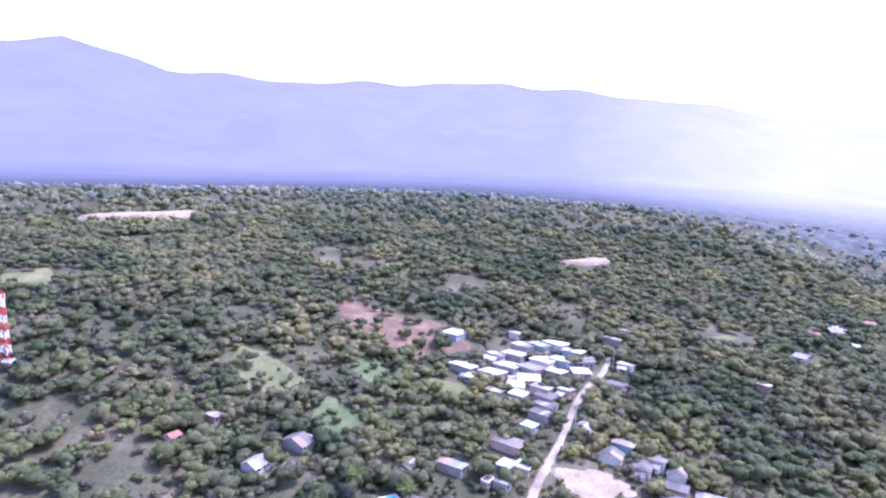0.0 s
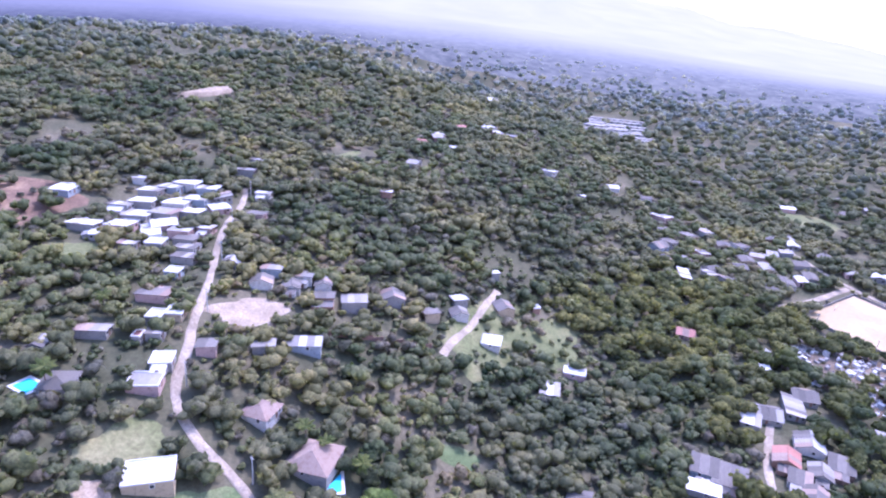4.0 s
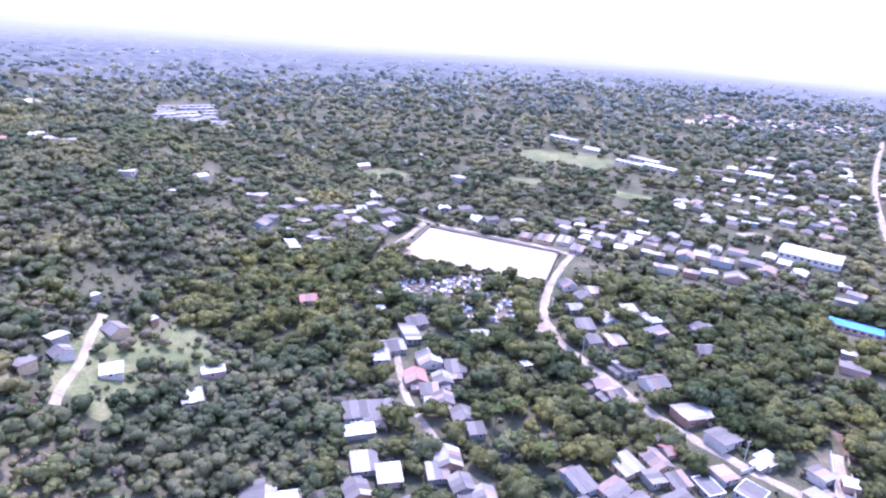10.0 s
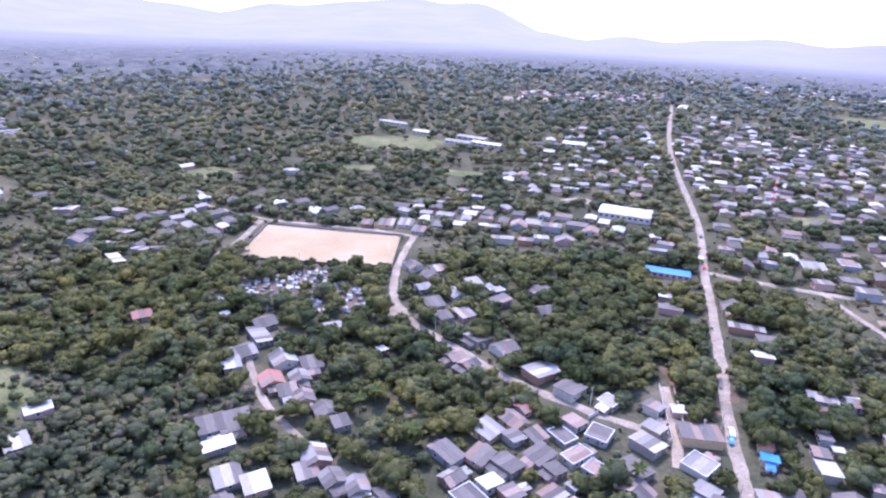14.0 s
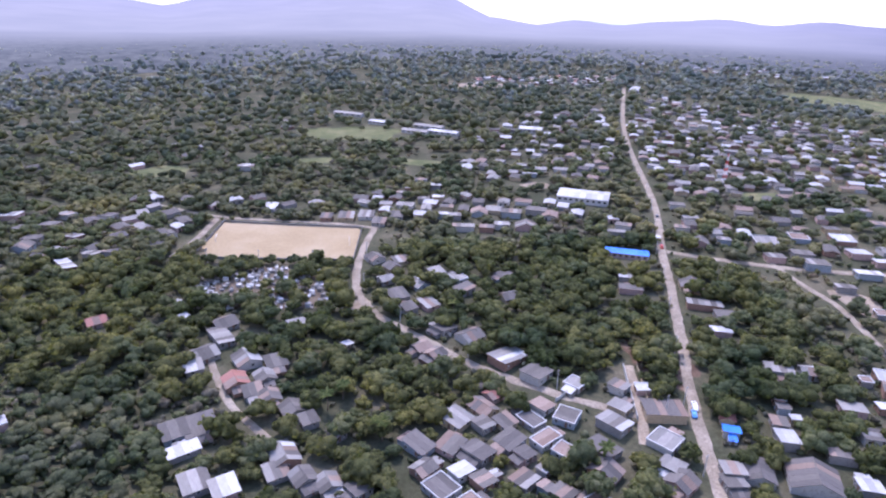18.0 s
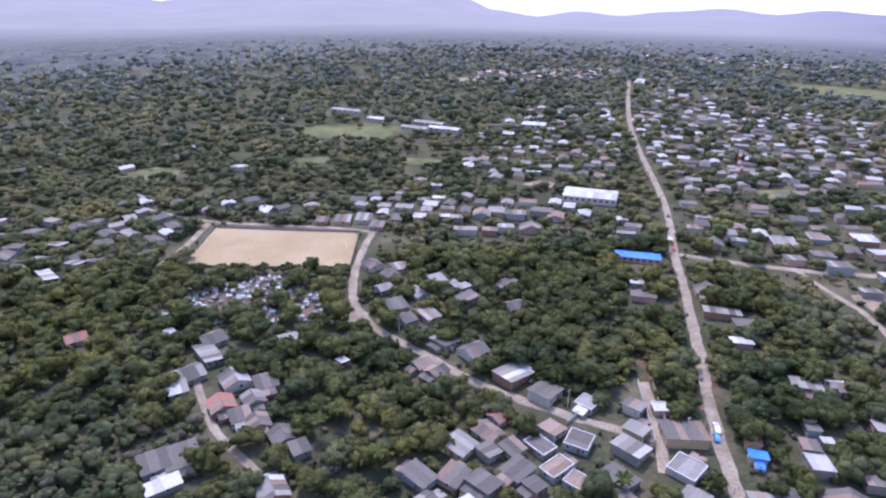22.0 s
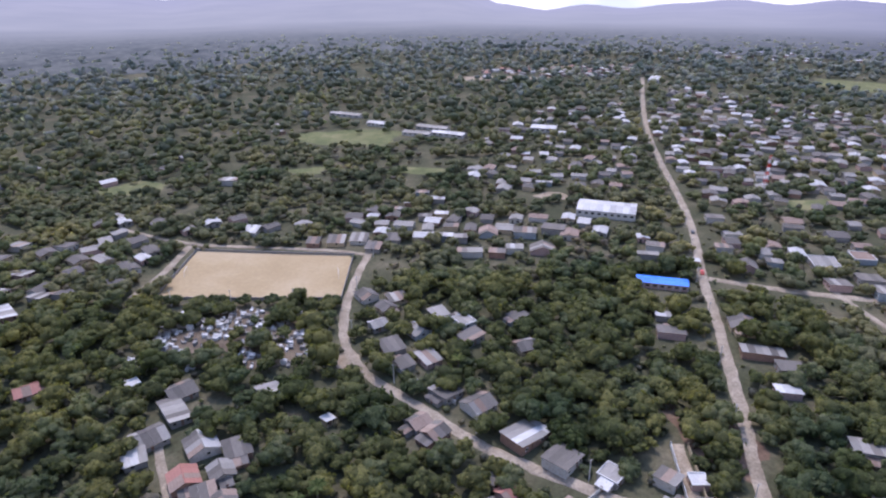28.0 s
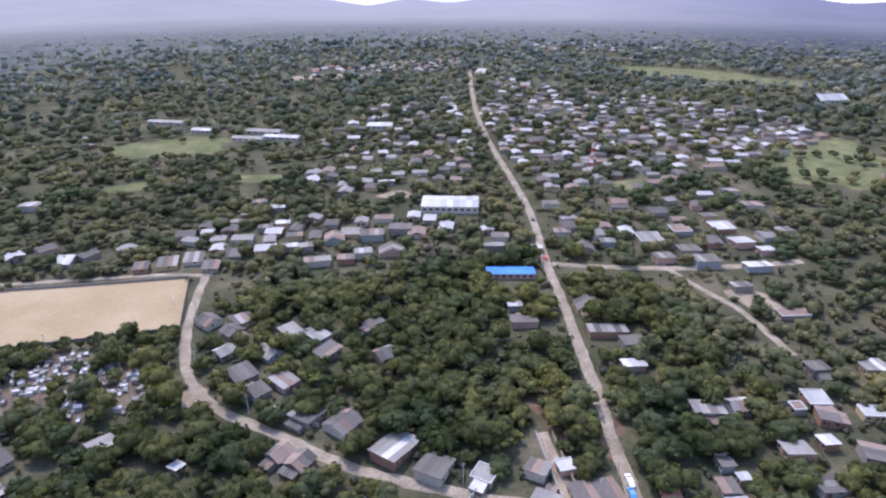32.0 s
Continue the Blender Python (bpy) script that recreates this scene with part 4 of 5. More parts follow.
quarter([(-407.9, 248.4), (-256.0, 221.8), (-243.5, 399.4), (-349.4, 403.2)], 34, 0.3, 30, 29, ["white", "pale", "red"])
quarter([(362.0, 303.6), (517.8, 317.2), (559.0, 431.4), (429.3, 404.0)], 26, 0.3, 50, 30, ["white", "pale", "grey"])
quarter([(-13.3, 318.5), (60.1, 287.9), (72.3, 252.6), (19.8, 244.0), (-11.0, 268.0)], 12, 0.45, -60, 31, ["grey", "pale", "dark", "grey"], True, 4.3)
quarter([(125.3, 102.2), (211.4, 125.9), (198.8, 214.7), (138.0, 208.7), (119.0, 173.8)], 15, 0.5, 70, 32, ["pale", "grey", "white", "dark"], True, 4.3)
quarter([(6.4, 130.8), (71.2, 130.8), (67.7, 168.8), (21.5, 195.5), (-10.3, 175.6)], 9.5, 0.85, -50, 33, ["grey", "dark", "rust", "dark", "pale"], True, 4.3)
quarter([(-109.6, 121.5), (-24.7, 121.0), (-30.9, 153.8), (-74.5, 166.9)], 10, 0.75, -60, 34, ["grey", "dark", "white", "grey"], True, 4.3)
quarter([(-324, 109), (-304, 57), (-271, 52), (-254, 80), (-286, 113)], 8.2, 0.9, -110, 35, ["white", "white", "pale"], True, 3.4)


me = mesh("town_houses", np.vstack(TOWN["v"]), TOWN["f"], TOWN_MATS[0])
for m in TOWN_MATS[1:]:
    me.materials.append(m)
me.polygons.foreach_set("material_index", TOWN["m"])
tagged(new("town_houses", me), "many small white and grey roofed town houses among trees", "houses", kind="stuff")


# communication masts: square lattice towers painted in red and white bands
M_RED, M_WHITE = render_wall("mast_red", (0.55, 0.07, 0.05)), render_wall("mast_white", (0.78, 0.78, 0.76))


def mast(x, y, height, base, label):
    top = new("lattice_mast")
    top.location = (x, y, float(ground(x, y)))
    tagged(top, label, "mast")
    n = 9
    for i in range(n):
        z0, z1 = height * i / n, height * (i + 1) / n
        r0, r1 = (base * (1 - 0.72 * z / height) / 2 for z in (z0, z1))
        c0 = [(r0, r0, z0), (-r0, r0, z0), (-r0, -r0, z0), (r0, -r0, z0)]
        c1 = [(r1, r1, z1), (-r1, r1, z1), (-r1, -r1, z1), (r1, -r1, z1)]
        for k in range(4):
            j = (k + 1) % 4
            for a, b, r, bar in ((c0[k], c1[k], 0.13, "mast_leg"), (c0[k], c1[j], 0.07, "brace"), (c0[j], c1[k], 0.07, "brace"), (c1[k], c1[j], 0.08, "strut")):
                a, b = Vector(a), Vector(b)
                d = (b - a).normalized()
                t = d.orthogonal().normalized() * r
                s = d.cross(t)
                v = [tuple(p + q) for p in (a, b) for q in (t, s, -t, -s)]
                f = [(q, (q + 1) % 4, 4 + (q + 1) % 4, 4 + q) for q in range(4)]
                part(bar, mesh(bar, v, f, M_RED if i % 2 == 0 else M_WHITE), top, label="red painted bar" if i % 2 == 0 else "white painted bar")
    for a in (20, 140, 260):
        part("antenna_panel", slab("antenna_panel", M_WHITE), top, scaled(pose(math.cos(radians(a)) * 0.9, math.sin(radians(a)) * 0.9, height * 0.93, rz=a), 0.25, 0.5, 2.2))
    part("plinth", slab("mast_plinth", M_CONC), top, scaled(pose(0, 0, 0.2), base * 1.5, base * 1.5, 0.9))


mast(-269.6, -128.4, 27, 3.4, "tall red and white lattice mast on the wooded hill")
mast(245.9, 441.7, 24, 2.6, "slim lattice mast among the town houses")

# the graveyard in front of the pitch
rng = random.Random(44)
TOMBS = [[box_mesh("tomb_body", 1.0, 2.1, 0.9, m, -0.1, 0.92), box_mesh("tomb_body", 1.3, 2.3, 1.5, m, -0.1, 0.96), box_mesh("tomb_body", 1.7, 2.3, 1.9, m, -0.1, 1.0)] for m in (M_TOMB, M_CONC, WALLS[1])]
CAPS = [slab("tomb_cap", M_TOMB), slab("grey_tomb_cap", M_CONC), slab("dull_tomb_cap", WALLS[1])]
STONES = [slab("headstone", M_TOMB), slab("grey_headstone", M_CONC), slab("dull_headstone", WALLS[1])]
for i in range(280):
    u, v = rng.random(), rng.random()
    x, y = (-108.4 * (1 - u) + -32.9 * u) * (1 - v) + (-104.7 * (1 - u) + -32.4 * u) * v, 270.8 + 46.0 * v + -4.1 * u
    k = rng.choice([0, 0, 0, 1, 1, 2])
    top = new("tomb")
    top.matrix_basis = pose(x, y, float(ground(x, y)), rz=rng.choice([-8, 82]) + rng.uniform(-6, 6))
    g = rng.choice([0, 0, 1, 2, 2, 2])
    tagged(top, ("whitewashed", "weathered grey", "stained dull grey")[g] + " masonry tomb in a crowded graveyard", "tomb", "graveyard tombs")
    part("tomb_body", TOMBS[g][k], top)
    h = (0.8, 1.4, 1.8)[k]
    part("tomb_cap", CAPS[g], top, scaled(pose(0, 0, h + 0.05), (1.15, 1.45, 1.9)[k], (2.25, 2.5, 2.5)[k], 0.14))
    part("headstone", STONES[g], top, scaled(pose(0, 1.0, h + 0.45), 0.7, 0.16, 0.9))

# swimming pools, a canopy and parked vehicles
M_WATER, nt_, b_ = material("pool_water", 0.08, spec=0.5)
b_.inputs["Base Color"].default_value = (0.05, 0.42, 0.55, 1)


def pool(x, y, w, d, rot):
    top = new("swimming_pool")
    z = float(ground(x, y)) + 0.35
    top.matrix_basis = pose(x, y, z, rz=rot)
    HOUSES.append((x, y, max(w, d)))
    tagged(top, "turquoise garden swimming pool with a pale tiled rim", "swimming pool")
    part("water", slab("pool_water", M_WATER), top, scaled(pose(0, 0, -0.2), w, d, 0.3))
    part("basin", slab("pool_basin", M_CONC), top, scaled(pose(0, 0, -0.75), w + 0.1, d + 0.1, 0.8))
    for sx, sy, lx, ly in ((0, -d / 2 - 0.4, w + 1.6, 0.8), (0, d / 2 + 0.4, w + 1.6, 0.8), (-w / 2 - 0.4, 0, 0.8, d), (w / 2 + 0.4, 0, 0.8, d)):
        part("pool_rim", slab("pool_rim", M_TOMB), top, scaled(pose(sx, sy, -0.3), lx, ly, 0.75))


pool(-132.3, 70.2, 3.5, 7, 60)
pool(-187.5, 12.5, 6, 4.5, 20)
top = new("canopy")
top.location = (-182, -4, float(ground(-182, -4)))
tagged(top, "bright blue arched tarpaulin canopy in a garden", "canopy")
HOUSES.append((-182, -4, 9))
v, f = [], []
for i in range(11):
    a = math.pi * i / 10
    for j in range(5):
        v.append((3.4 * math.cos(a), -2.2 + 1.1 * j, 0.9 + 1.3 * math.sin(a)))
f = [(i * 5 + j, (i + 1) * 5 + j, (i + 1) * 5 + j + 1, i * 5 + j + 1) for i in range(10) for j in range(4)]
part("tarpaulin", mesh("tarpaulin", v, f, ROOF["blue"], True), top, label="taut blue tarpaulin")
for sx in (-3.4, 3.4):
    for sy in (-2.2, 0, 2.2):
        part("post", slab("canopy_post", M_POLE), top, scaled(pose(sx, sy, 0.45), 0.12, 0.12, 1.3))

M_TYRE, nt_, b_ = material("tyre_rubber", 0.9)
b_.inputs["Base Color"].default_value = (0.02, 0.02, 0.02, 1)
CARS = {}


def vehicle(x, y, rot, colour, label, long=4.4):
    if colour not in CARS:
        m, nt, b = material("car_paint", 0.3, spec=0.5)
        b.inputs["Base Color"].default_value = (*colour, 1)
        CARS[colour] = m
    top = new("car")
    top.matrix_basis = pose(x, y, float(ground(x, y)) + 0.16, rz=rot)
    tagged(top, label, "car")
    prof = [(-0.5, 0.3), (0.5, 0.3), (0.5, 0.75), (0.27, 0.85), (0.13, 1.4), (-0.3, 1.45), (-0.46, 0.95), (-0.5, 0.9)]
    v = [(px * long, s * 0.85 * (1 if pz < 1 else 0.85), pz) for s in (-1, 1) for px, pz in prof]
    n = len(prof)
    part("body", mesh("car_body", v, [tuple(range(n)), tuple(range(2 * n - 1, n - 1, -1))] + [(i, i + n, (i + 1) % n + n, (i + 1) % n) for i in range(n)], CARS[colour]), top)
    part("windscreen", slab("window", M_OPEN), top, scaled(pose(0.2 * long, 0, 1.13, 0, 40, 0), 0.06, 1.3, 0.6))
    for sx in (-0.32, 0.32):
        for sy in (-0.85, 0.85):
            bm = bmesh.new()
            bmesh.ops.create_cone(bm, cap_ends=True, segments=14, radius1=0.33, radius2=0.33, depth=0.22, matrix=Matrix.Rotation(radians(90), 4, "X"))
            me = bpy.data.meshes.new("wheel")
            bm.to_mesh(me)
            bm.free()
            me.materials.append(M_TYRE)
            part("wheel", me, top, pose(sx * long, sy, 0.33))


vehicle(97.5, 180.9, 72, (0.75, 0.76, 0.78), "white pickup parked on the dusty main street", 5.4)
vehicle(95.2, 176.6, 72, (0.10, 0.28, 0.60), "blue car behind a pickup on the main street")
vehicle(166.7, 377.1, 70, (0.08, 0.08, 0.09), "dark car standing at the side of the main street")
vehicle(-254.5, 105.7, 140, (0.07, 0.16, 0.60), "blue car parked beside the hill road")
vehicle(148.6, 327.8, 250, (0.5, 0.1, 0.08), "red car on the main street")


def pole(x, y, height, label="grey concrete street pole with a crossarm"):
    top = new("utility_pole")
    top.location = (x, y, float(ground(x, y)))
    tagged(top, label, "pole", "street poles")
    v, f = [], []
    for z, r in ((-0.4, 0.2), (height, 0.11)):
        v += [(r * math.cos(k * math.pi / 4), r * math.sin(k * math.pi / 4), z) for k in range(8)]
    f = [(k, (k + 1) % 8, 8 + (k + 1) % 8, 8 + k) for k in range(8)] + [tuple(range(8, 16))]
    part("shaft", mesh("shaft", v, f, M_POLE), top)
    part("crossarm", slab("crossarm", M_POLE), top, scaled(pose(0, 0, height - 0.5, rz=20), 1.6, 0.12, 0.12))


for c, w, every in ((ROADS[0][0], 5.4, 9), (ROADS[1][0], 4.8, 10), (ROADS[5][0], 4, 9)):
    t = np.gradient(c, axis=0)
    for i in range(3, len(c), every):
        k = (w / 2 + 1.0) / math.hypot(*t[i])
        pole(c[i][0] - t[i][1] * k, c[i][1] + t[i][0] * k, 8.5)
for x, y in ((-76.6, 318.9), (-48.4, 315.6), (-104.2, 323.2)):
    pole(x, y, 9, "slim floodlight pole at the edge of the pitch")


def goal(x, y, rot):
    top = new("goal_frame")
    top.matrix_basis = pose(x, y, float(ground(x, y)) + 0.16, rz=rot)
    tagged(top, "white painted football goal frame", "goal")
    for s in (-1, 1):
        part("goal_post", slab("goal_post", M_TOMB), top, scaled(pose(0, s * 3.6, 1.2), 0.14, 0.14, 2.4))
    part("crossbar", slab("goal_post", M_TOMB), top, scaled(pose(0, 0, 2.4), 0.14, 7.34, 0.14))


goal(-106.5, 356.7, 4)
goal(-30.0, 344.5, 4)
wall_run("wall_hillside", (-180.5, 97.5), (-172.8, 118.6), 1.6, 0.2, WALLS[4], "low brown garden wall below hillside huts")
wall_run("wall_hillside_end", (-172.8, 118.6), (-167.4, 131.7), 1.6, 0.2, WALLS[4], "low brown garden wall below hillside huts")
wall_run("wall_street", (-4.4, 260.6), (15.6, 238.3), 1.8, 0.2, M_CONC, "grey block wall along the bending street")
wall_run("wall_lane_1", (81.2, 209.1), (74.3, 176.5), 1.7, 0.2, M_CONC, "grey block wall along the narrow lane")
wall_run("wall_lane_2", (86.4, 207.8), (80.1, 176.9), 1.7, 0.2, WALLS[2], "ochre block wall along the narrow lane")
wall_run("wall_yard", (48.5, 189.5), (63.0, 200.8), 1.6, 0.2, M_CONC, "grey block wall round a yard")
wall_run("wall_graveyard", (-31.3, 310.0), (-31.8, 263.1), 1.3, 0.2, M_TOMB, "whitewashed graveyard wall beside the street")

# ---- trees ----
def ico(subdiv):
    bm = bmesh.new()
    bmesh.ops.create_icosphere(bm, subdivisions=subdiv, radius=1)
    v = np.array([tuple(p.co) for p in bm.verts])
    f = np.array([[p.index for p in q.verts] for q in bm.faces])
    bm.free()
    return v, f


ICO1, ICO2, ICO3 = ico(1), ico(2), ico(3)


def crown_shape(rng, width, height, lobes, cards, card, ball=ICO3):
    """A crown: leafy lobes of uneven outline with loose leaf clumps standing off them. Its base is at z = 0."""
    v_all, f_all, n = [], [], 0
    cents = []
    for i in range(lobes):
        bv, bf = ball
        a, r = rng.uniform(0, 2 * math.pi), (rng.uniform(0.2, 0.8) if i else 0) * width / 2
        c = np.array([r * math.cos(a), r * math.sin(a), height * (rng.uniform(0.28, 0.56) + 0.22 * (1 - 2 * r / width) if i else 0.5)])
        s = np.array([rng.uniform(0.8, 1.2), rng.uniform(0.8, 1.2), rng.uniform(0.55, 0.95)]) * width * (rng.uniform(0.12, 0.26) if i else 0.31)
        cents.append((c, s))
        d = bv * (1 + rng.normal(0, 0.17, (len(bv), 1)))
        v_all.append(c + d * s)
        f_all += [tuple(q) for q in (bf + n)]
        n += len(bv)
    for i in range(cards):
        c, s = cents[rng.integers(len(cents))]
        u = rng.normal(0, 1, 3)
        u[2] = abs(u[2]) * 0.8 - 0.15
        u /= np.linalg.norm(u)
        p = c + u * s * rng.uniform(0.92, 1.22)
        nrm = u + rng.normal(0, 0.55, 3)
        nrm /= np.linalg.norm(nrm)
        t = np.cross(nrm, rng.normal(0, 1, 3))
        t /= np.linalg.norm(t)
        b = np.cross(nrm, t)
        k = 5
        ang = np.linspace(0, 2 * math.pi, k, endpoint=False) + rng.uniform(0, 6)
        rad = card * rng.uniform(0.6, 1.3) * rng.uniform(0.65, 1.2, k)
        ring = p + np.outer(np.cos(ang) * rad, t) + np.outer(np.sin(ang) * rad, b) - np.outer(rad * 0.25, nrm)
        v_all.append(np.vstack([p + nrm * card * 0.2, ring]))
        f_all += [(n, n + 1 + j, n + 1 + (j + 1) % k) for j in range(k)]
        n += k + 1
    return np.vstack(v_all), f_all


def limb(v, f, a, b, ra, rb, sides=6):
    a, b = np.array(a, float), np.array(b, float)
    d = (b - a) / np.linalg.norm(b - a)
    t = np.cross(d, (0.3, 0.9, 0.2))
    t /= np.linalg.norm(t)
    s = np.cross(d, t)
    n = len(v)
    for p, r in ((a, ra), (b, rb)):
        for k in range(sides):
            w = 2 * math.pi * k / sides
            v.append(tuple(p + r * (math.cos(w) * t + math.sin(w) * s)))
    f += [(n + k, n + (k + 1) % sides, n + sides + (k + 1) % sides, n + sides + k) for k in range(sides)]


def trunk_mesh(rng, height, spread, limbs=4, bare=False):
    v, f = [], []
    fork = height * 0.45
    limb(v, f, (0, 0, -0.6), (rng.uniform(-.2, .2), rng.uniform(-.2, .2), fork), height * 0.045, height * 0.03, 8)
    for i in range(limbs):
        a = 2 * math.pi * i / limbs + rng.uniform(-.4, .4)
        e = (spread * 0.4 * math.cos(a), spread * 0.4 * math.sin(a), height * rng.uniform(0.7, 0.9))
        limb(v, f, (0, 0, fork), e, height * 0.024, height * 0.01, 5)
        if bare:
            for j in range(7):
                b = a + rng.uniform(-1, 1)
                r = spread * rng.uniform(0.25, 0.55)
                limb(v, f, np.array(e) * rng.uniform(0.6, 1), (r * math.cos(b), r * math.sin(b), height * rng.uniform(0.75, 1.15)), 0.06, 0.02, 3)
    return mesh("trunk", v, f, M_BARK)


KINDS = []
rg = np.random.default_rng(5)
for width, height, mat, cards, text in ((10, 7.5, M_LEAF, 420, "broad dark green mango tree with a dense round crown"), (8, 7, M_LEAF, 340, "rounded dark green shade tree"),
                                        (9, 8, M_FRESH, 380, "fresh bright green leafy tree"), (7, 5.5, M_FRESH, 260, "small bright green fruit tree"),
                                        (11, 8, M_LEAF, 460, "wide spreading dark tree over the yards"), (8, 6.5, M_DRY, 240, "half-leafless grey-brown dry-season tree")):
    v, f = crown_shape(rg, width, height, 13 if mat is not M_DRY else 5, cards * 11 // 20, 0.6 if mat is not M_DRY else 0.42, ICO2)
    if mat is M_DRY:
        v[:, 2] += 0.5
    v[:, 2] += height * 0.12
    KINDS.append((mesh("crown", v, f, mat), trunk_mesh(rg, height, width, 5, mat is M_DRY), text, width))


def tree(x, y, kind, size, turn):
    crown, trunk, text, width = KINDS[kind]
    top = new("tree")
    top.matrix_basis = scaled(pose(x, y, float(ground(x, y)), rz=turn), size, size, size)
    tagged(top, text, "tree", "village trees")
    part("trunk", trunk, top)
    part("crown", crown, top)
    return top


# palms: a slim trunk and drooping feathered fronds
def palm_meshes(rng):
    v, f = [], []
    limb(v, f, (0, 0, -0.5), (0.3, 0.1, 3.5), 0.22, 0.17, 7)
    limb(v, f, (0.3, 0.1, 3.5), (0.5, 0.0, 7.5), 0.17, 0.13, 7)
    fv, ff = [], []
    for i in range(17):
        a, up = 2 * math.pi * i / 17 + rng.uniform(-.2, .2), rng.uniform(-0.1, 0.9)
        prev = None
        for k in range(7):
            r = 0.55 * k
            c = np.array([0.5 + r * math.cos(a), r * math.sin(a), 7.5 + up * r - 0.13 * r * r])
            wd = (0.12, 0.55, 0.7, 0.7, 0.6, 0.42, 0.08)[k]
            side = np.array([-math.sin(a), math.cos(a), 0]) * wd
            row = [tuple(c + side - (0, 0, wd * 0.5)), tuple(c), tuple(c - side - (0, 0, wd * 0.5))]
            fv += row
            m = len(fv)
            if k:
                ff += [(m - 6, m - 5, m - 2, m - 3), (m - 5, m - 4, m - 1, m - 2)]
    return mesh("trunk", v, f, M_BARK), mesh("fronds", fv, ff, M_PALM)


PALM = palm_meshes(rg)


def palm(x, y, size=1.0, turn=0):
    top = new("palm_tree")
    top.matrix_basis = scaled(pose(x, y, float(ground(x, y)), rz=turn), size, size, size)
    tagged(top, "tall palm with a drooping yellowish green crown", "palm tree", "palms")
    part("trunk", PALM[0], top)
    part("fronds", PALM[1], top)
    HOUSES.append((x, y, 3))


for x, y, s in ((-34, 191, 1.0), (-15, 173, 1.1), (-29, 197, 0.9), (-190, 2, 1.1), (-215, 38, 0.9), (-183, 16, 1.0), (-154, -41, 1.2), (-130, 77, 0.9), (-140, 72, 0.8), (-145, 69, 0.9), (19, 257, 0.9), (55, 156, 0.9)):
    palm(x, y, s, x * 13)


HX = np.array(HOUSES)
EYE = (-12, 15)


def free_of(x, y, margin=2.2):
    """Where no road, house, pitch or clearing lies."""
    ok = np.ones(len(x), bool)
    rng = np.random.default_rng(3)
    for c, w in ROADS:
        for p in c:
            tx, ty = EYE[0] - p[0], EYE[1] - p[1]
            k = 3.0 / math.hypot(tx, ty)
            ok &= np.hypot(x - p[0] - tx * k, y - p[1] - ty * k) > w / 2 + margin + 1.4
    for hx, hy, s in HX:
        tx, ty = -10 - hx, 10 - hy
        k = 2.8 / math.hypot(tx, ty)
        ok &= np.hypot(x - hx - tx * k, y - hy - ty * k) > 0.52 * s + margin
    cx, cy = np.mean(PITCH, axis=0)
    ok &= ~((abs(x - cx) < 45) & (abs(y - cy) < 34))
    for px, py, rx, ry, rot, clear in PATCHES:
        c, s = math.cos(radians(rot)), math.sin(radians(rot))
        u, v = (c * (x - px) + s * (y - py)) / rx, (-s * (x - px) + c * (y - py)) / ry
        ok &= ~((u * u + v * v < 1.05) & (rng.random(len(x)) < clear))
    return ok


def scatter(step, x0, x1, y0, y1, seed):
    rng = np.random.default_rng(seed)
    x, y = np.meshgrid(np.arange(x0, x1, step), np.arange(y0, y1, step))
    x, y = (q.ravel() + rng.uniform(-0.48, 0.48, q.size) * step for q in (x, y))
    return x, y, rng


# single trees of the near gardens
x, y, rng = scatter(7.2, -185, 170, 20, 330, 11)
dist = np.hypot(x - EYE[0], y - EYE[1])
seen = free_of(x, y, 2.5) & (y > -0.35 * x - 60)
x, y, dist = x[seen], y[seen], dist[seen]
order = np.argsort(np.where(dist > 70, dist, 9999.0))
near, rest = order[:300], order[300:]
for i in near:
    k = int(rng.choice(6, p=[0.3, 0.22, 0.13, 0.1, 0.17, 0.08]))
    if -168 < x[i] < -92 and 62 < y[i] < 145:
        k = int(rng.choice([0, 2, 2, 3, 4, 2]))
    if 80 < x[i] < 116 and 188 < y[i] < 236:
        k = 5
    grove = -168 < x[i] < -92 and 62 < y[i] < 145
    size = rng.uniform(0.85, 1.2) if grove else rng.uniform(0.6, 1.0) if x[i] < -75 and y[i] < 200 else rng.uniform(0.6, 1.25)
    tree(x[i], y[i], k, size, rng.uniform(0, 360))


def woods(name, x, y, rng, shapes, mat, label, lo, hi):
    """All the trees of one wood as one mesh of crowns."""
    vs, fs, n = [], [], 0
    for px, py, pz in zip(x, y, ground(x, y)):
        v, f = shapes[rng.integers(len(shapes))]
        s, a = rng.uniform(lo, hi), rng.uniform(0, 2 * math.pi)
        c, q = math.cos(a) * s, math.sin(a) * s
        w = v @ np.array([[c, q, 0], [-q, c, 0], [0, 0, s * rng.uniform(0.8, 1.15)]]) + (px, py, pz)
        vs.append(w)
        fs.append(f + n)
        n += len(v)
    v, f = np.vstack(vs), np.vstack(fs)
    me = bpy.data.meshes.new(name)
    me.vertices.add(len(v))
    me.vertices.foreach_set("co", v.ravel())
    me.loops.add(f.size)
    me.loops.foreach_set("vertex_index", f.ravel())
    me.polygons.add(len(f))
    me.polygons.foreach_set("loop_start", np.arange(0, f.size, 3))
    me.polygons.foreach_set("loop_total", np.full(len(f), 3))
    me.update(calc_edges=True)
    me.materials.append(mat)
    tagged(new(name, me), label, "trees", kind="stuff")


def shapes_of(rng, n, width, height, lobes, cards, card, ball=ICO2):
    out = []
    for _ in range(n):
        v, f = crown_shape(rng, width, height, lobes, cards, card, ball)
        out.append((v, np.array(f)))
    return out


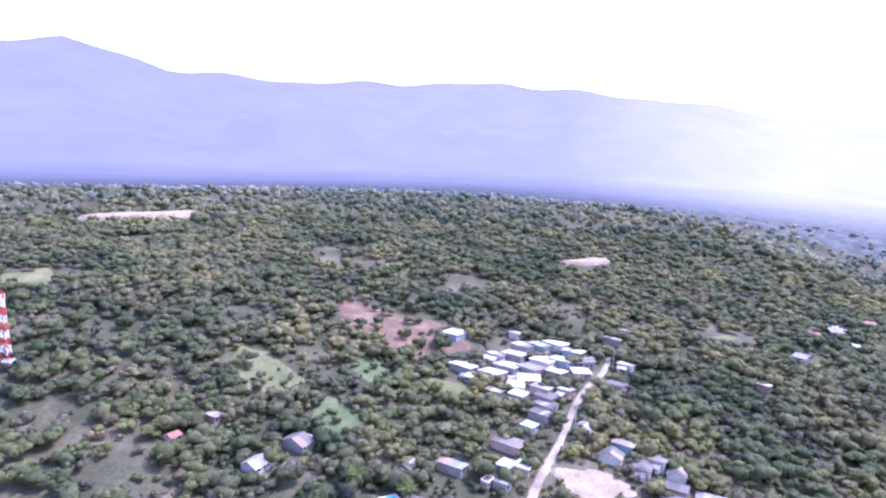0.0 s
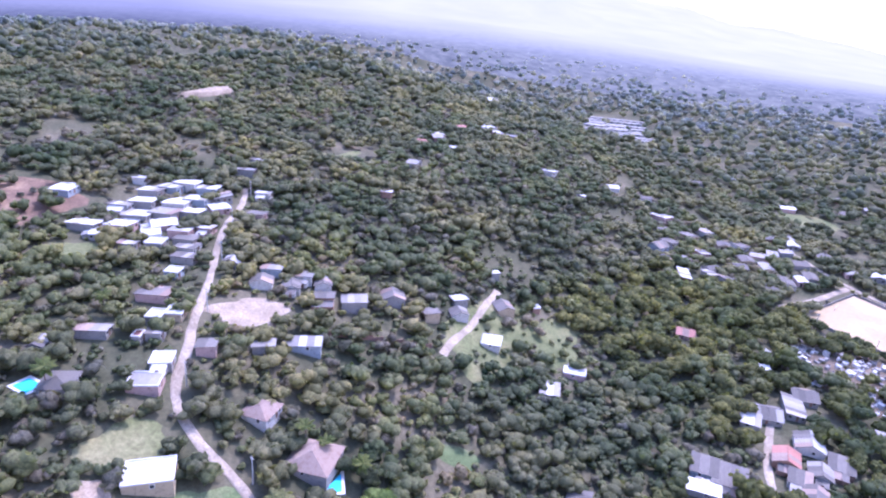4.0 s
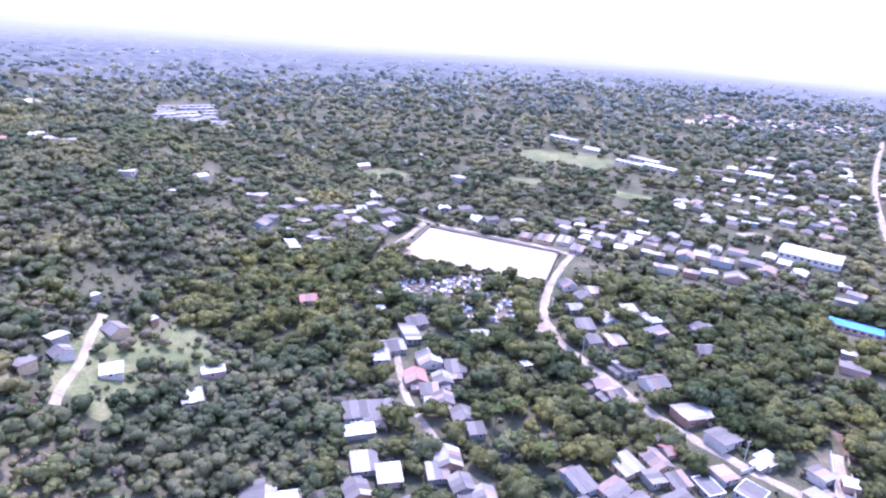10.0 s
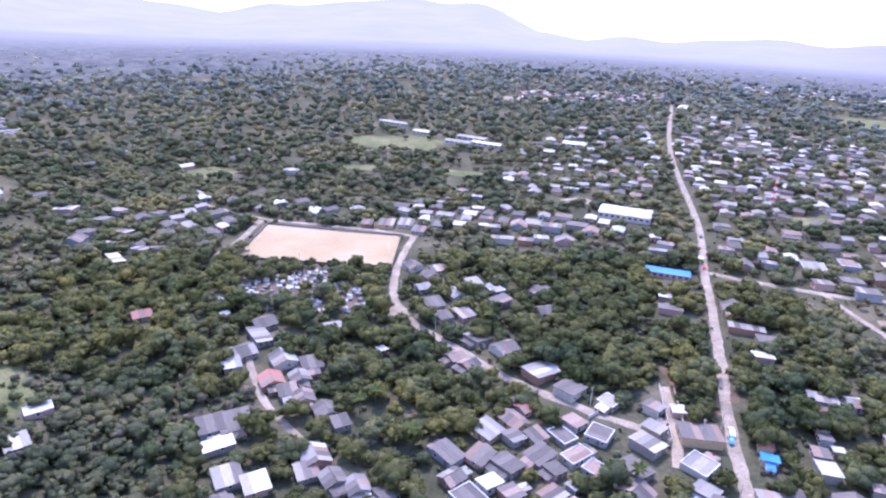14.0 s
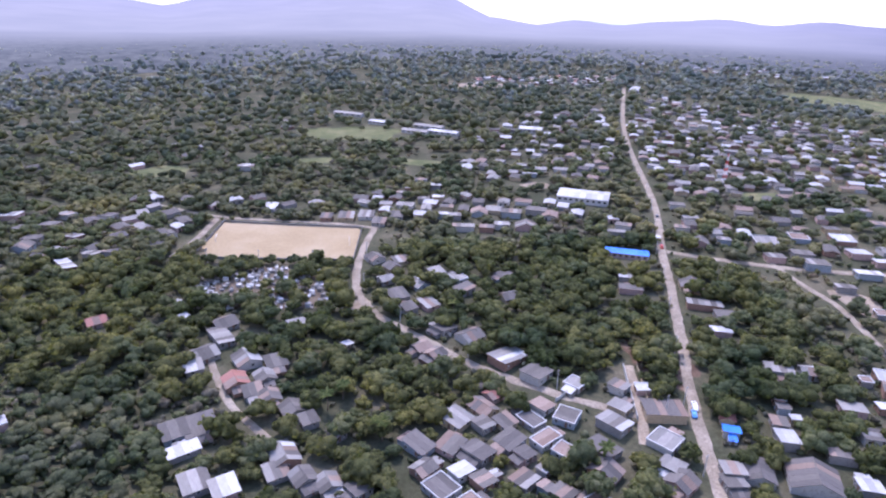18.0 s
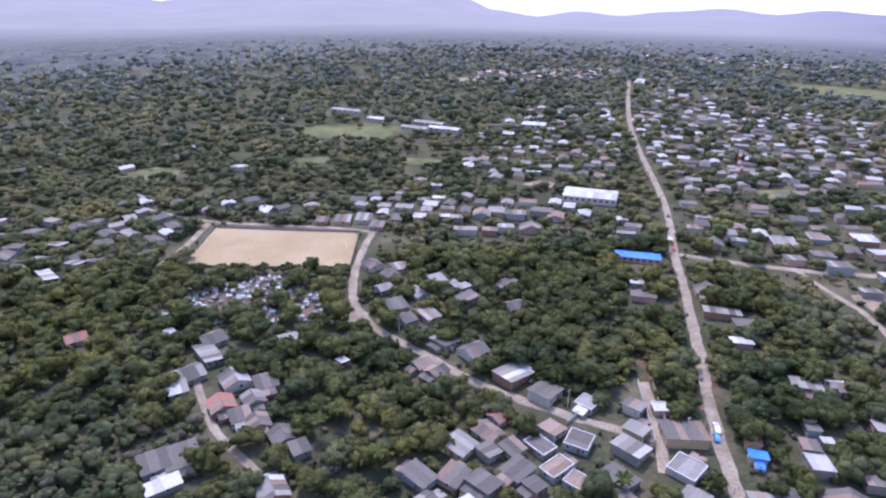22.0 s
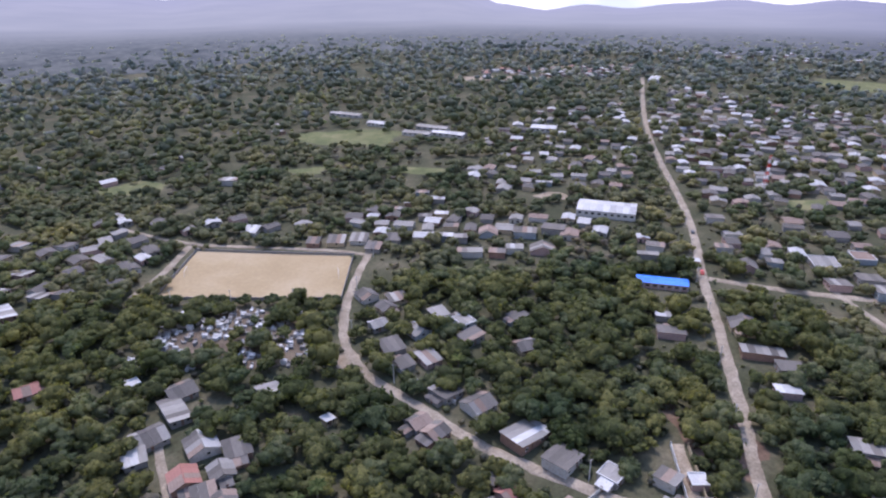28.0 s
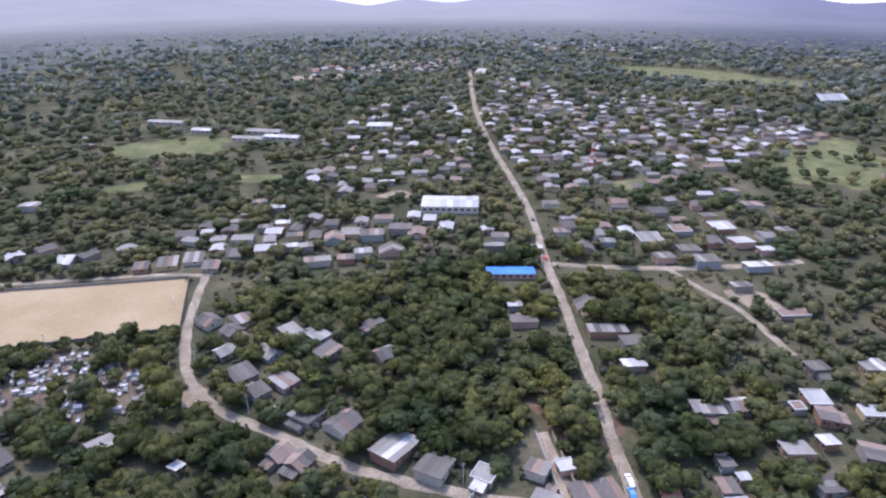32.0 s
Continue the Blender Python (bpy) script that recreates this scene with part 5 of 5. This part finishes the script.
NEAR = shapes_of(rg, 14, 10.5, 8.5, 12, 120, 0.75, ICO1)
MID = shapes_of(rg, 14, 10.5, 7.5, 10, 34, 0.8, ICO1)
SMALL = shapes_of(rg, 12, 9.5, 7.5, 6, 13, 0.9, ICO1)
FAR = shapes_of(rg, 12, 9, 7, 3, 3, 1.3, ICO1)
up = (x[rest] + 14 * np.sin(y[rest] / 11) < -75) & (y[rest] < 200)
hill_rest, rest = rest[up], rest[~up]
some = rng.random(len(rest)) < 0.22
woods("garden_trees", x[rest[~some]], y[rest[~some]], rng, NEAR, M_LEAF, "dense dark garden trees between the houses", 0.45, 1.2)
woods("light_garden_trees", x[rest[some]], y[rest[some]], rng, NEAR, M_OLIVE, "lighter olive green garden trees", 0.5, 1.15)
# the wooded hill and valley
def wooded(step, box, seed, west, shapes, lo, hi, title):
    x, y, rng = scatter(step, *box, seed)
    dist = np.hypot(x - EYE[0], y - EYE[1])
    turn = np.degrees(np.arctan2(-(x - EYE[0]), y - EYE[1]))
    garden = (x > -185) & (x < 170) & (y > 20) & (y < 330)
    high = (x + 14 * np.sin(y / 11) < -75) & (y < 200)
    side = (x < -100 - 0.25 * (y - 250)) | high
    keep = (dist > 75) & (dist < 520 + 130 * rng.random(len(x))) & (turn > -56) & (turn < 124) & (~garden | (high & west)) & (side == west)
    x, y = x[keep], y[keep]
    keep = free_of(x, y, 1.2 if west else 2.4)
    x, y = x[keep], y[keep]
    pick = rng.random(len(x))
    lump = np.array([noise.noise((a / 42, b / 42, 0.3)) for a, b in zip(x, y)])
    thin = np.array([noise.noise((a / 26, b / 26, 5.3)) for a, b in zip(x, y)])
    keep = thin + 0.4 * pick < 0.6
    x, y, pick, lump = x[keep], y[keep], pick[keep], lump[keep]
    slope = (x < -150) & (y < 260)
    dry = pick < np.clip(0.08 + 0.14 * slope + 0.22 * (lump > 0.25), 0, 1)
    olive = ~dry & (lump + 0.5 * (pick - 0.5) + 0.12 * slope > 0.14)
    plain = ~dry & ~olive
    woods(title + "woodland", x[plain], y[plain], rng, shapes, M_WOODS, f"dry tropical {title}woodland of mixed dark and grey-green trees".replace("_", " "), lo, hi)
    woods(title + "olive_woodland", x[olive], y[olive], rng, shapes, M_OLIVE, f"sunlit olive green {title}woodland trees".replace("_", " "), lo * 0.8, hi)
    woods(title + "dry_scrub", x[dry], y[dry], rng, shapes_of(rg, 8, 8, 5.5, 3, 16, 0.75, ICO1), M_DRY, f"leafless grey-brown {title}scrub trees".replace("_", " "), lo * 0.8, hi * 0.9)


wooded(5.7, (-620, 20, -300, 680), 12, True, SMALL, 0.58, 1.08, "hill_")
wooded(8.0, (-330, 560, -30, 680), 14, False, MID, 0.5, 1.1, "valley_")
x, y, rng = scatter(12.5, -1500, 1300, -500, 1700, 13)
dist = np.hypot(x - EYE[0], y - EYE[1])
turn = np.degrees(np.arctan2(-(x - EYE[0]), y - EYE[1]))
keep = (dist >= 520 + 100 * rng.random(len(x))) & (dist < np.interp(turn, [-5, 20, 60], [1650, 1500, 1180]) - 620 * rng.random(len(x)) ** 1.5) & (turn > -56) & (turn < 124)
x, y = x[keep], y[keep]
keep = free_of(x, y, 2.0) & (np.array([noise.noise((a / 60, b / 60, 2.0)) for a, b in zip(x, y)]) < 0.42)
x, y = x[keep], y[keep]
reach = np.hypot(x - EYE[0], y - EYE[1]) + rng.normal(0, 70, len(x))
# leaf colour changes with distance, standing in for haze over the plain
for low, high, mat, title, text in ((0, 640, M_WOODS, "far_green_woods", "far green woods covering the plain"), (640, 860, M_MIDWOOD, "far_dry_woods", "far woods covering the plain, leaves paled by painted haze"),
                                    (860, 9999, M_FARWOOD, "far_woods", "far grey-green woods covering the plain, haze painted into the leaves")):
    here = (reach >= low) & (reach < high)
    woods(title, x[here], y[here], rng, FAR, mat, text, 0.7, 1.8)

# low bushes and saplings that fill the gaps down to the road edges
def thicket(name, step, box, seed, mat, label, reach):
    x, y, rng = scatter(step, *box, seed)
    dist = np.hypot(x - EYE[0], y - EYE[1])
    turn = np.degrees(np.arctan2(-(x - EYE[0]), y - EYE[1]))
    ok = (dist > 70) & (dist < reach) & (turn > -56) & (turn < 124)
    x, y = x[ok], y[ok]
    ok = rng.random(len(x)) < 0.8
    for c, w in ROADS:
        ok &= np.min(np.hypot(x[:, None] - c[None, :, 0], y[:, None] - c[None, :, 1]), axis=1) > w / 2 + 1.6
    for hx, hy, s in HX:
        ok &= np.hypot(x - hx, y - hy) > 0.62 * s + 0.6
    cx, cy = np.mean(PITCH, axis=0)
    ok &= ~((abs(x - cx) < 44) & (abs(y - cy) < 33))
    for px, py, rx, ry, rot, clear in PATCHES:
        c, s = math.cos(radians(rot)), math.sin(radians(rot))
        u, v = (c * (x - px) + s * (y - py)) / rx, (-s * (x - px) + c * (y - py)) / ry
        ok &= ~((u * u + v * v < 1.0) & (rng.random(len(x)) < clear * 0.9))
    woods(name, x[ok], y[ok], rng, shapes_of(rg, 8, 3.6, 2.2, 3, 5, 0.6, ICO1), mat, label, 0.5, 1.35)


thicket("undergrowth", 7.4, (-300, 260, -40, 400), 61, M_WOODS, "low dark undergrowth between the trees", 430)
thicket("hill_bushes", 4.6, (-300, -70, -60, 215), 63, M_OLIVE, "light green bushes on the hillside gardens", 330)
thicket("dry_undergrowth", 9.5, (-300, 260, -40, 400), 62, M_DRY, "dry grey-brown bushes", 430)

# the row of round trees between the graveyard and the pitch
rng = random.Random(9)
for i in range(17):
    u = (i + rng.uniform(-0.25, 0.25)) / 16
    tree(-110.8 + 82.8 * u, 325.5 + -11.9 * u, rng.choice([0, 1, 4, 1]), rng.uniform(0.42, 0.75), rng.uniform(0, 360))

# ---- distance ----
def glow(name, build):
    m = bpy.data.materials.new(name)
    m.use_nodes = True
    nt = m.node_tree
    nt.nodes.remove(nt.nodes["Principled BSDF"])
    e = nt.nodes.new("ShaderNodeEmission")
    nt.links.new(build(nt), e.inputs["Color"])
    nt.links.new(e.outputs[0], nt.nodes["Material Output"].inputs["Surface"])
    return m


# haze painted into the glow of plain and hills, paler and bluer with distance
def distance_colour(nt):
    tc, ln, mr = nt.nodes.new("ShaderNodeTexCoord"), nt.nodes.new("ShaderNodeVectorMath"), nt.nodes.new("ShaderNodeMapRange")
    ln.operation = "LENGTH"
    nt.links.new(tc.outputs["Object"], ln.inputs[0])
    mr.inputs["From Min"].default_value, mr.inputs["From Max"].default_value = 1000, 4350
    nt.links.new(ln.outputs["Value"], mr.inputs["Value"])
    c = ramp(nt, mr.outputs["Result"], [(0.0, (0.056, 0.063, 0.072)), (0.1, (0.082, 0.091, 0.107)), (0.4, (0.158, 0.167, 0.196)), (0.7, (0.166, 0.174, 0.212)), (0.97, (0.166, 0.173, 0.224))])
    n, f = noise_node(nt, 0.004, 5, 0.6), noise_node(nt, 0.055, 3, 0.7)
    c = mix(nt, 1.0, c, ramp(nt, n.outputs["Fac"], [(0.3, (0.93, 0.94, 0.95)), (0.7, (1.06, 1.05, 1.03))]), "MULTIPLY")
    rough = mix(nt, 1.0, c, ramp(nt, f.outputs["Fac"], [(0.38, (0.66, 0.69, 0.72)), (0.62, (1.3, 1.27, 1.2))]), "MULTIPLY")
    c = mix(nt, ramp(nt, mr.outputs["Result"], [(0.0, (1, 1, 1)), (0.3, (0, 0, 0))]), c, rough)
    # the painted haze is brightest on the sunny side
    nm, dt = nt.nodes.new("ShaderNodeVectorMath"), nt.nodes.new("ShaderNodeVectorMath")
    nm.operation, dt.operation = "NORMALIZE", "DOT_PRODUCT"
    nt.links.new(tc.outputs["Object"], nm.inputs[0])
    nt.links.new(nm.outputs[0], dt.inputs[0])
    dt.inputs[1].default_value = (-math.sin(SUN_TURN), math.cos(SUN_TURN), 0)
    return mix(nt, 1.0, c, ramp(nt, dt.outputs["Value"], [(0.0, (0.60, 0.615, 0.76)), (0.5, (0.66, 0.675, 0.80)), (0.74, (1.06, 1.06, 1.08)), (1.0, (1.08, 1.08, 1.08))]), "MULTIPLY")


def sky_colour(nt):
    n = noise_node(nt, 0.0011, 5, 0.55)
    return ramp(nt, n.outputs["Fac"], [(0.36, (0.34, 0.375, 0.415)), (0.48, (0.44, 0.455, 0.475)), (0.62, (0.54, 0.54, 0.54))])


SKYLINE = [(-180, -2), (-60, -3.3), (-38, -3.1), (-27, -3.2), (-21, -3.6), (-14, -3.8), (-10, -3.4), (-7, -2.1), (-4.6, -1.4), (0, -1.3), (8, -1.8), (16, -2.6), (25, -1.6), (38, 0.2), (45, 1.8), (53, 2.9), (62, 4.0), (77, 5.0), (96, 4.1), (105, 4.4), (112, 6.0), (125, 4.0), (180, -2)]
az = np.linspace(-math.pi, math.pi, 361)
el = np.interp(np.degrees(az), [p[0] for p in SKYLINE], [p[1] for p in SKYLINE])
el = el + 0.12 * np.sin(az * 37) + 0.09 * np.sin(az * 61 + 1)
rr = np.array([1010, 1080, 1160, 1260, 1400, 1600, 1900, 2400, 2900, 3450, 3800, 4100, 4350])
rise = np.array([0, 0, 0, 0, 0.01, 0.02, 0.05, 0.14, 0.38, 0.55, 0.7, 0.88, 1.0])
v = []
for a, e in zip(az, el):
    for k, (r, q) in enumerate(zip(rr, rise)):
        r = r + 110 * float(np.clip((20 - math.degrees(a)) / 25, 0, 1)) * float(np.clip((2400 - r) / 1000, 0, 1))
        x, y = -math.sin(a) * r, math.cos(a) * r
        low = float(ground(np.array(x - 12), np.array(y + 15))) + (-3, 3, 6)[min(k, 2)] + min(k, 5)
        crest = EYE_HEIGHT + r * math.tan(radians(e))
        v.append((x, y, low + (crest - low) * q))
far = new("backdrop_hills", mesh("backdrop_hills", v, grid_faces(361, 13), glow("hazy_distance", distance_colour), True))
far.location = (-12, 15, 0)
tagged(far, "hazy blue plain and low mountains in the distance", "hills", kind="structure")
# a lower ridge in front of the skyline
v = []
for a, e in zip(az, el):
    d = math.degrees(a)
    h = float(np.clip((abs(d) - 22) / 15, 0, 1)) * 0.5 + 0.17 * math.sin(d / 7.0 + 1) + 0.1 * math.sin(d / 2.9) + 0.04 * math.sin(d * 1.9)
    for r, q in ((2500, 0.0), (2700, 0.55), (2900, 1.0), (3150, 0.2)):
        x, y = -math.sin(a) * r, math.cos(a) * r
        low = float(ground(np.array(x - 12), np.array(y + 15))) - 10
        crest = EYE_HEIGHT + r * math.tan(radians(e))
        v.append((x, y, low + (crest - low) * h * q))
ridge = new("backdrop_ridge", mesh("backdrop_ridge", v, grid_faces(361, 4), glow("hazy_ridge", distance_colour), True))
ridge.location = (-12, 15, 0)
tagged(ridge, "low hazy blue ridge before the mountains", "hills", kind="structure")
v = []
for a in az:
    for z in (-900, -60, 150, 500, 900, 1500, 2300):
        v.append((-math.sin(a) * (4780 - z * 0.25), math.cos(a) * (4780 - z * 0.25), z))
dome = new("backdrop_sky", mesh("backdrop_sky", v, grid_faces(361, 7), glow("bright_cloud", sky_colour), True))
dome.location = (-12, 15, 0)
tagged(dome, "bright white hazy sky with thin clouds", "sky", kind="structure")
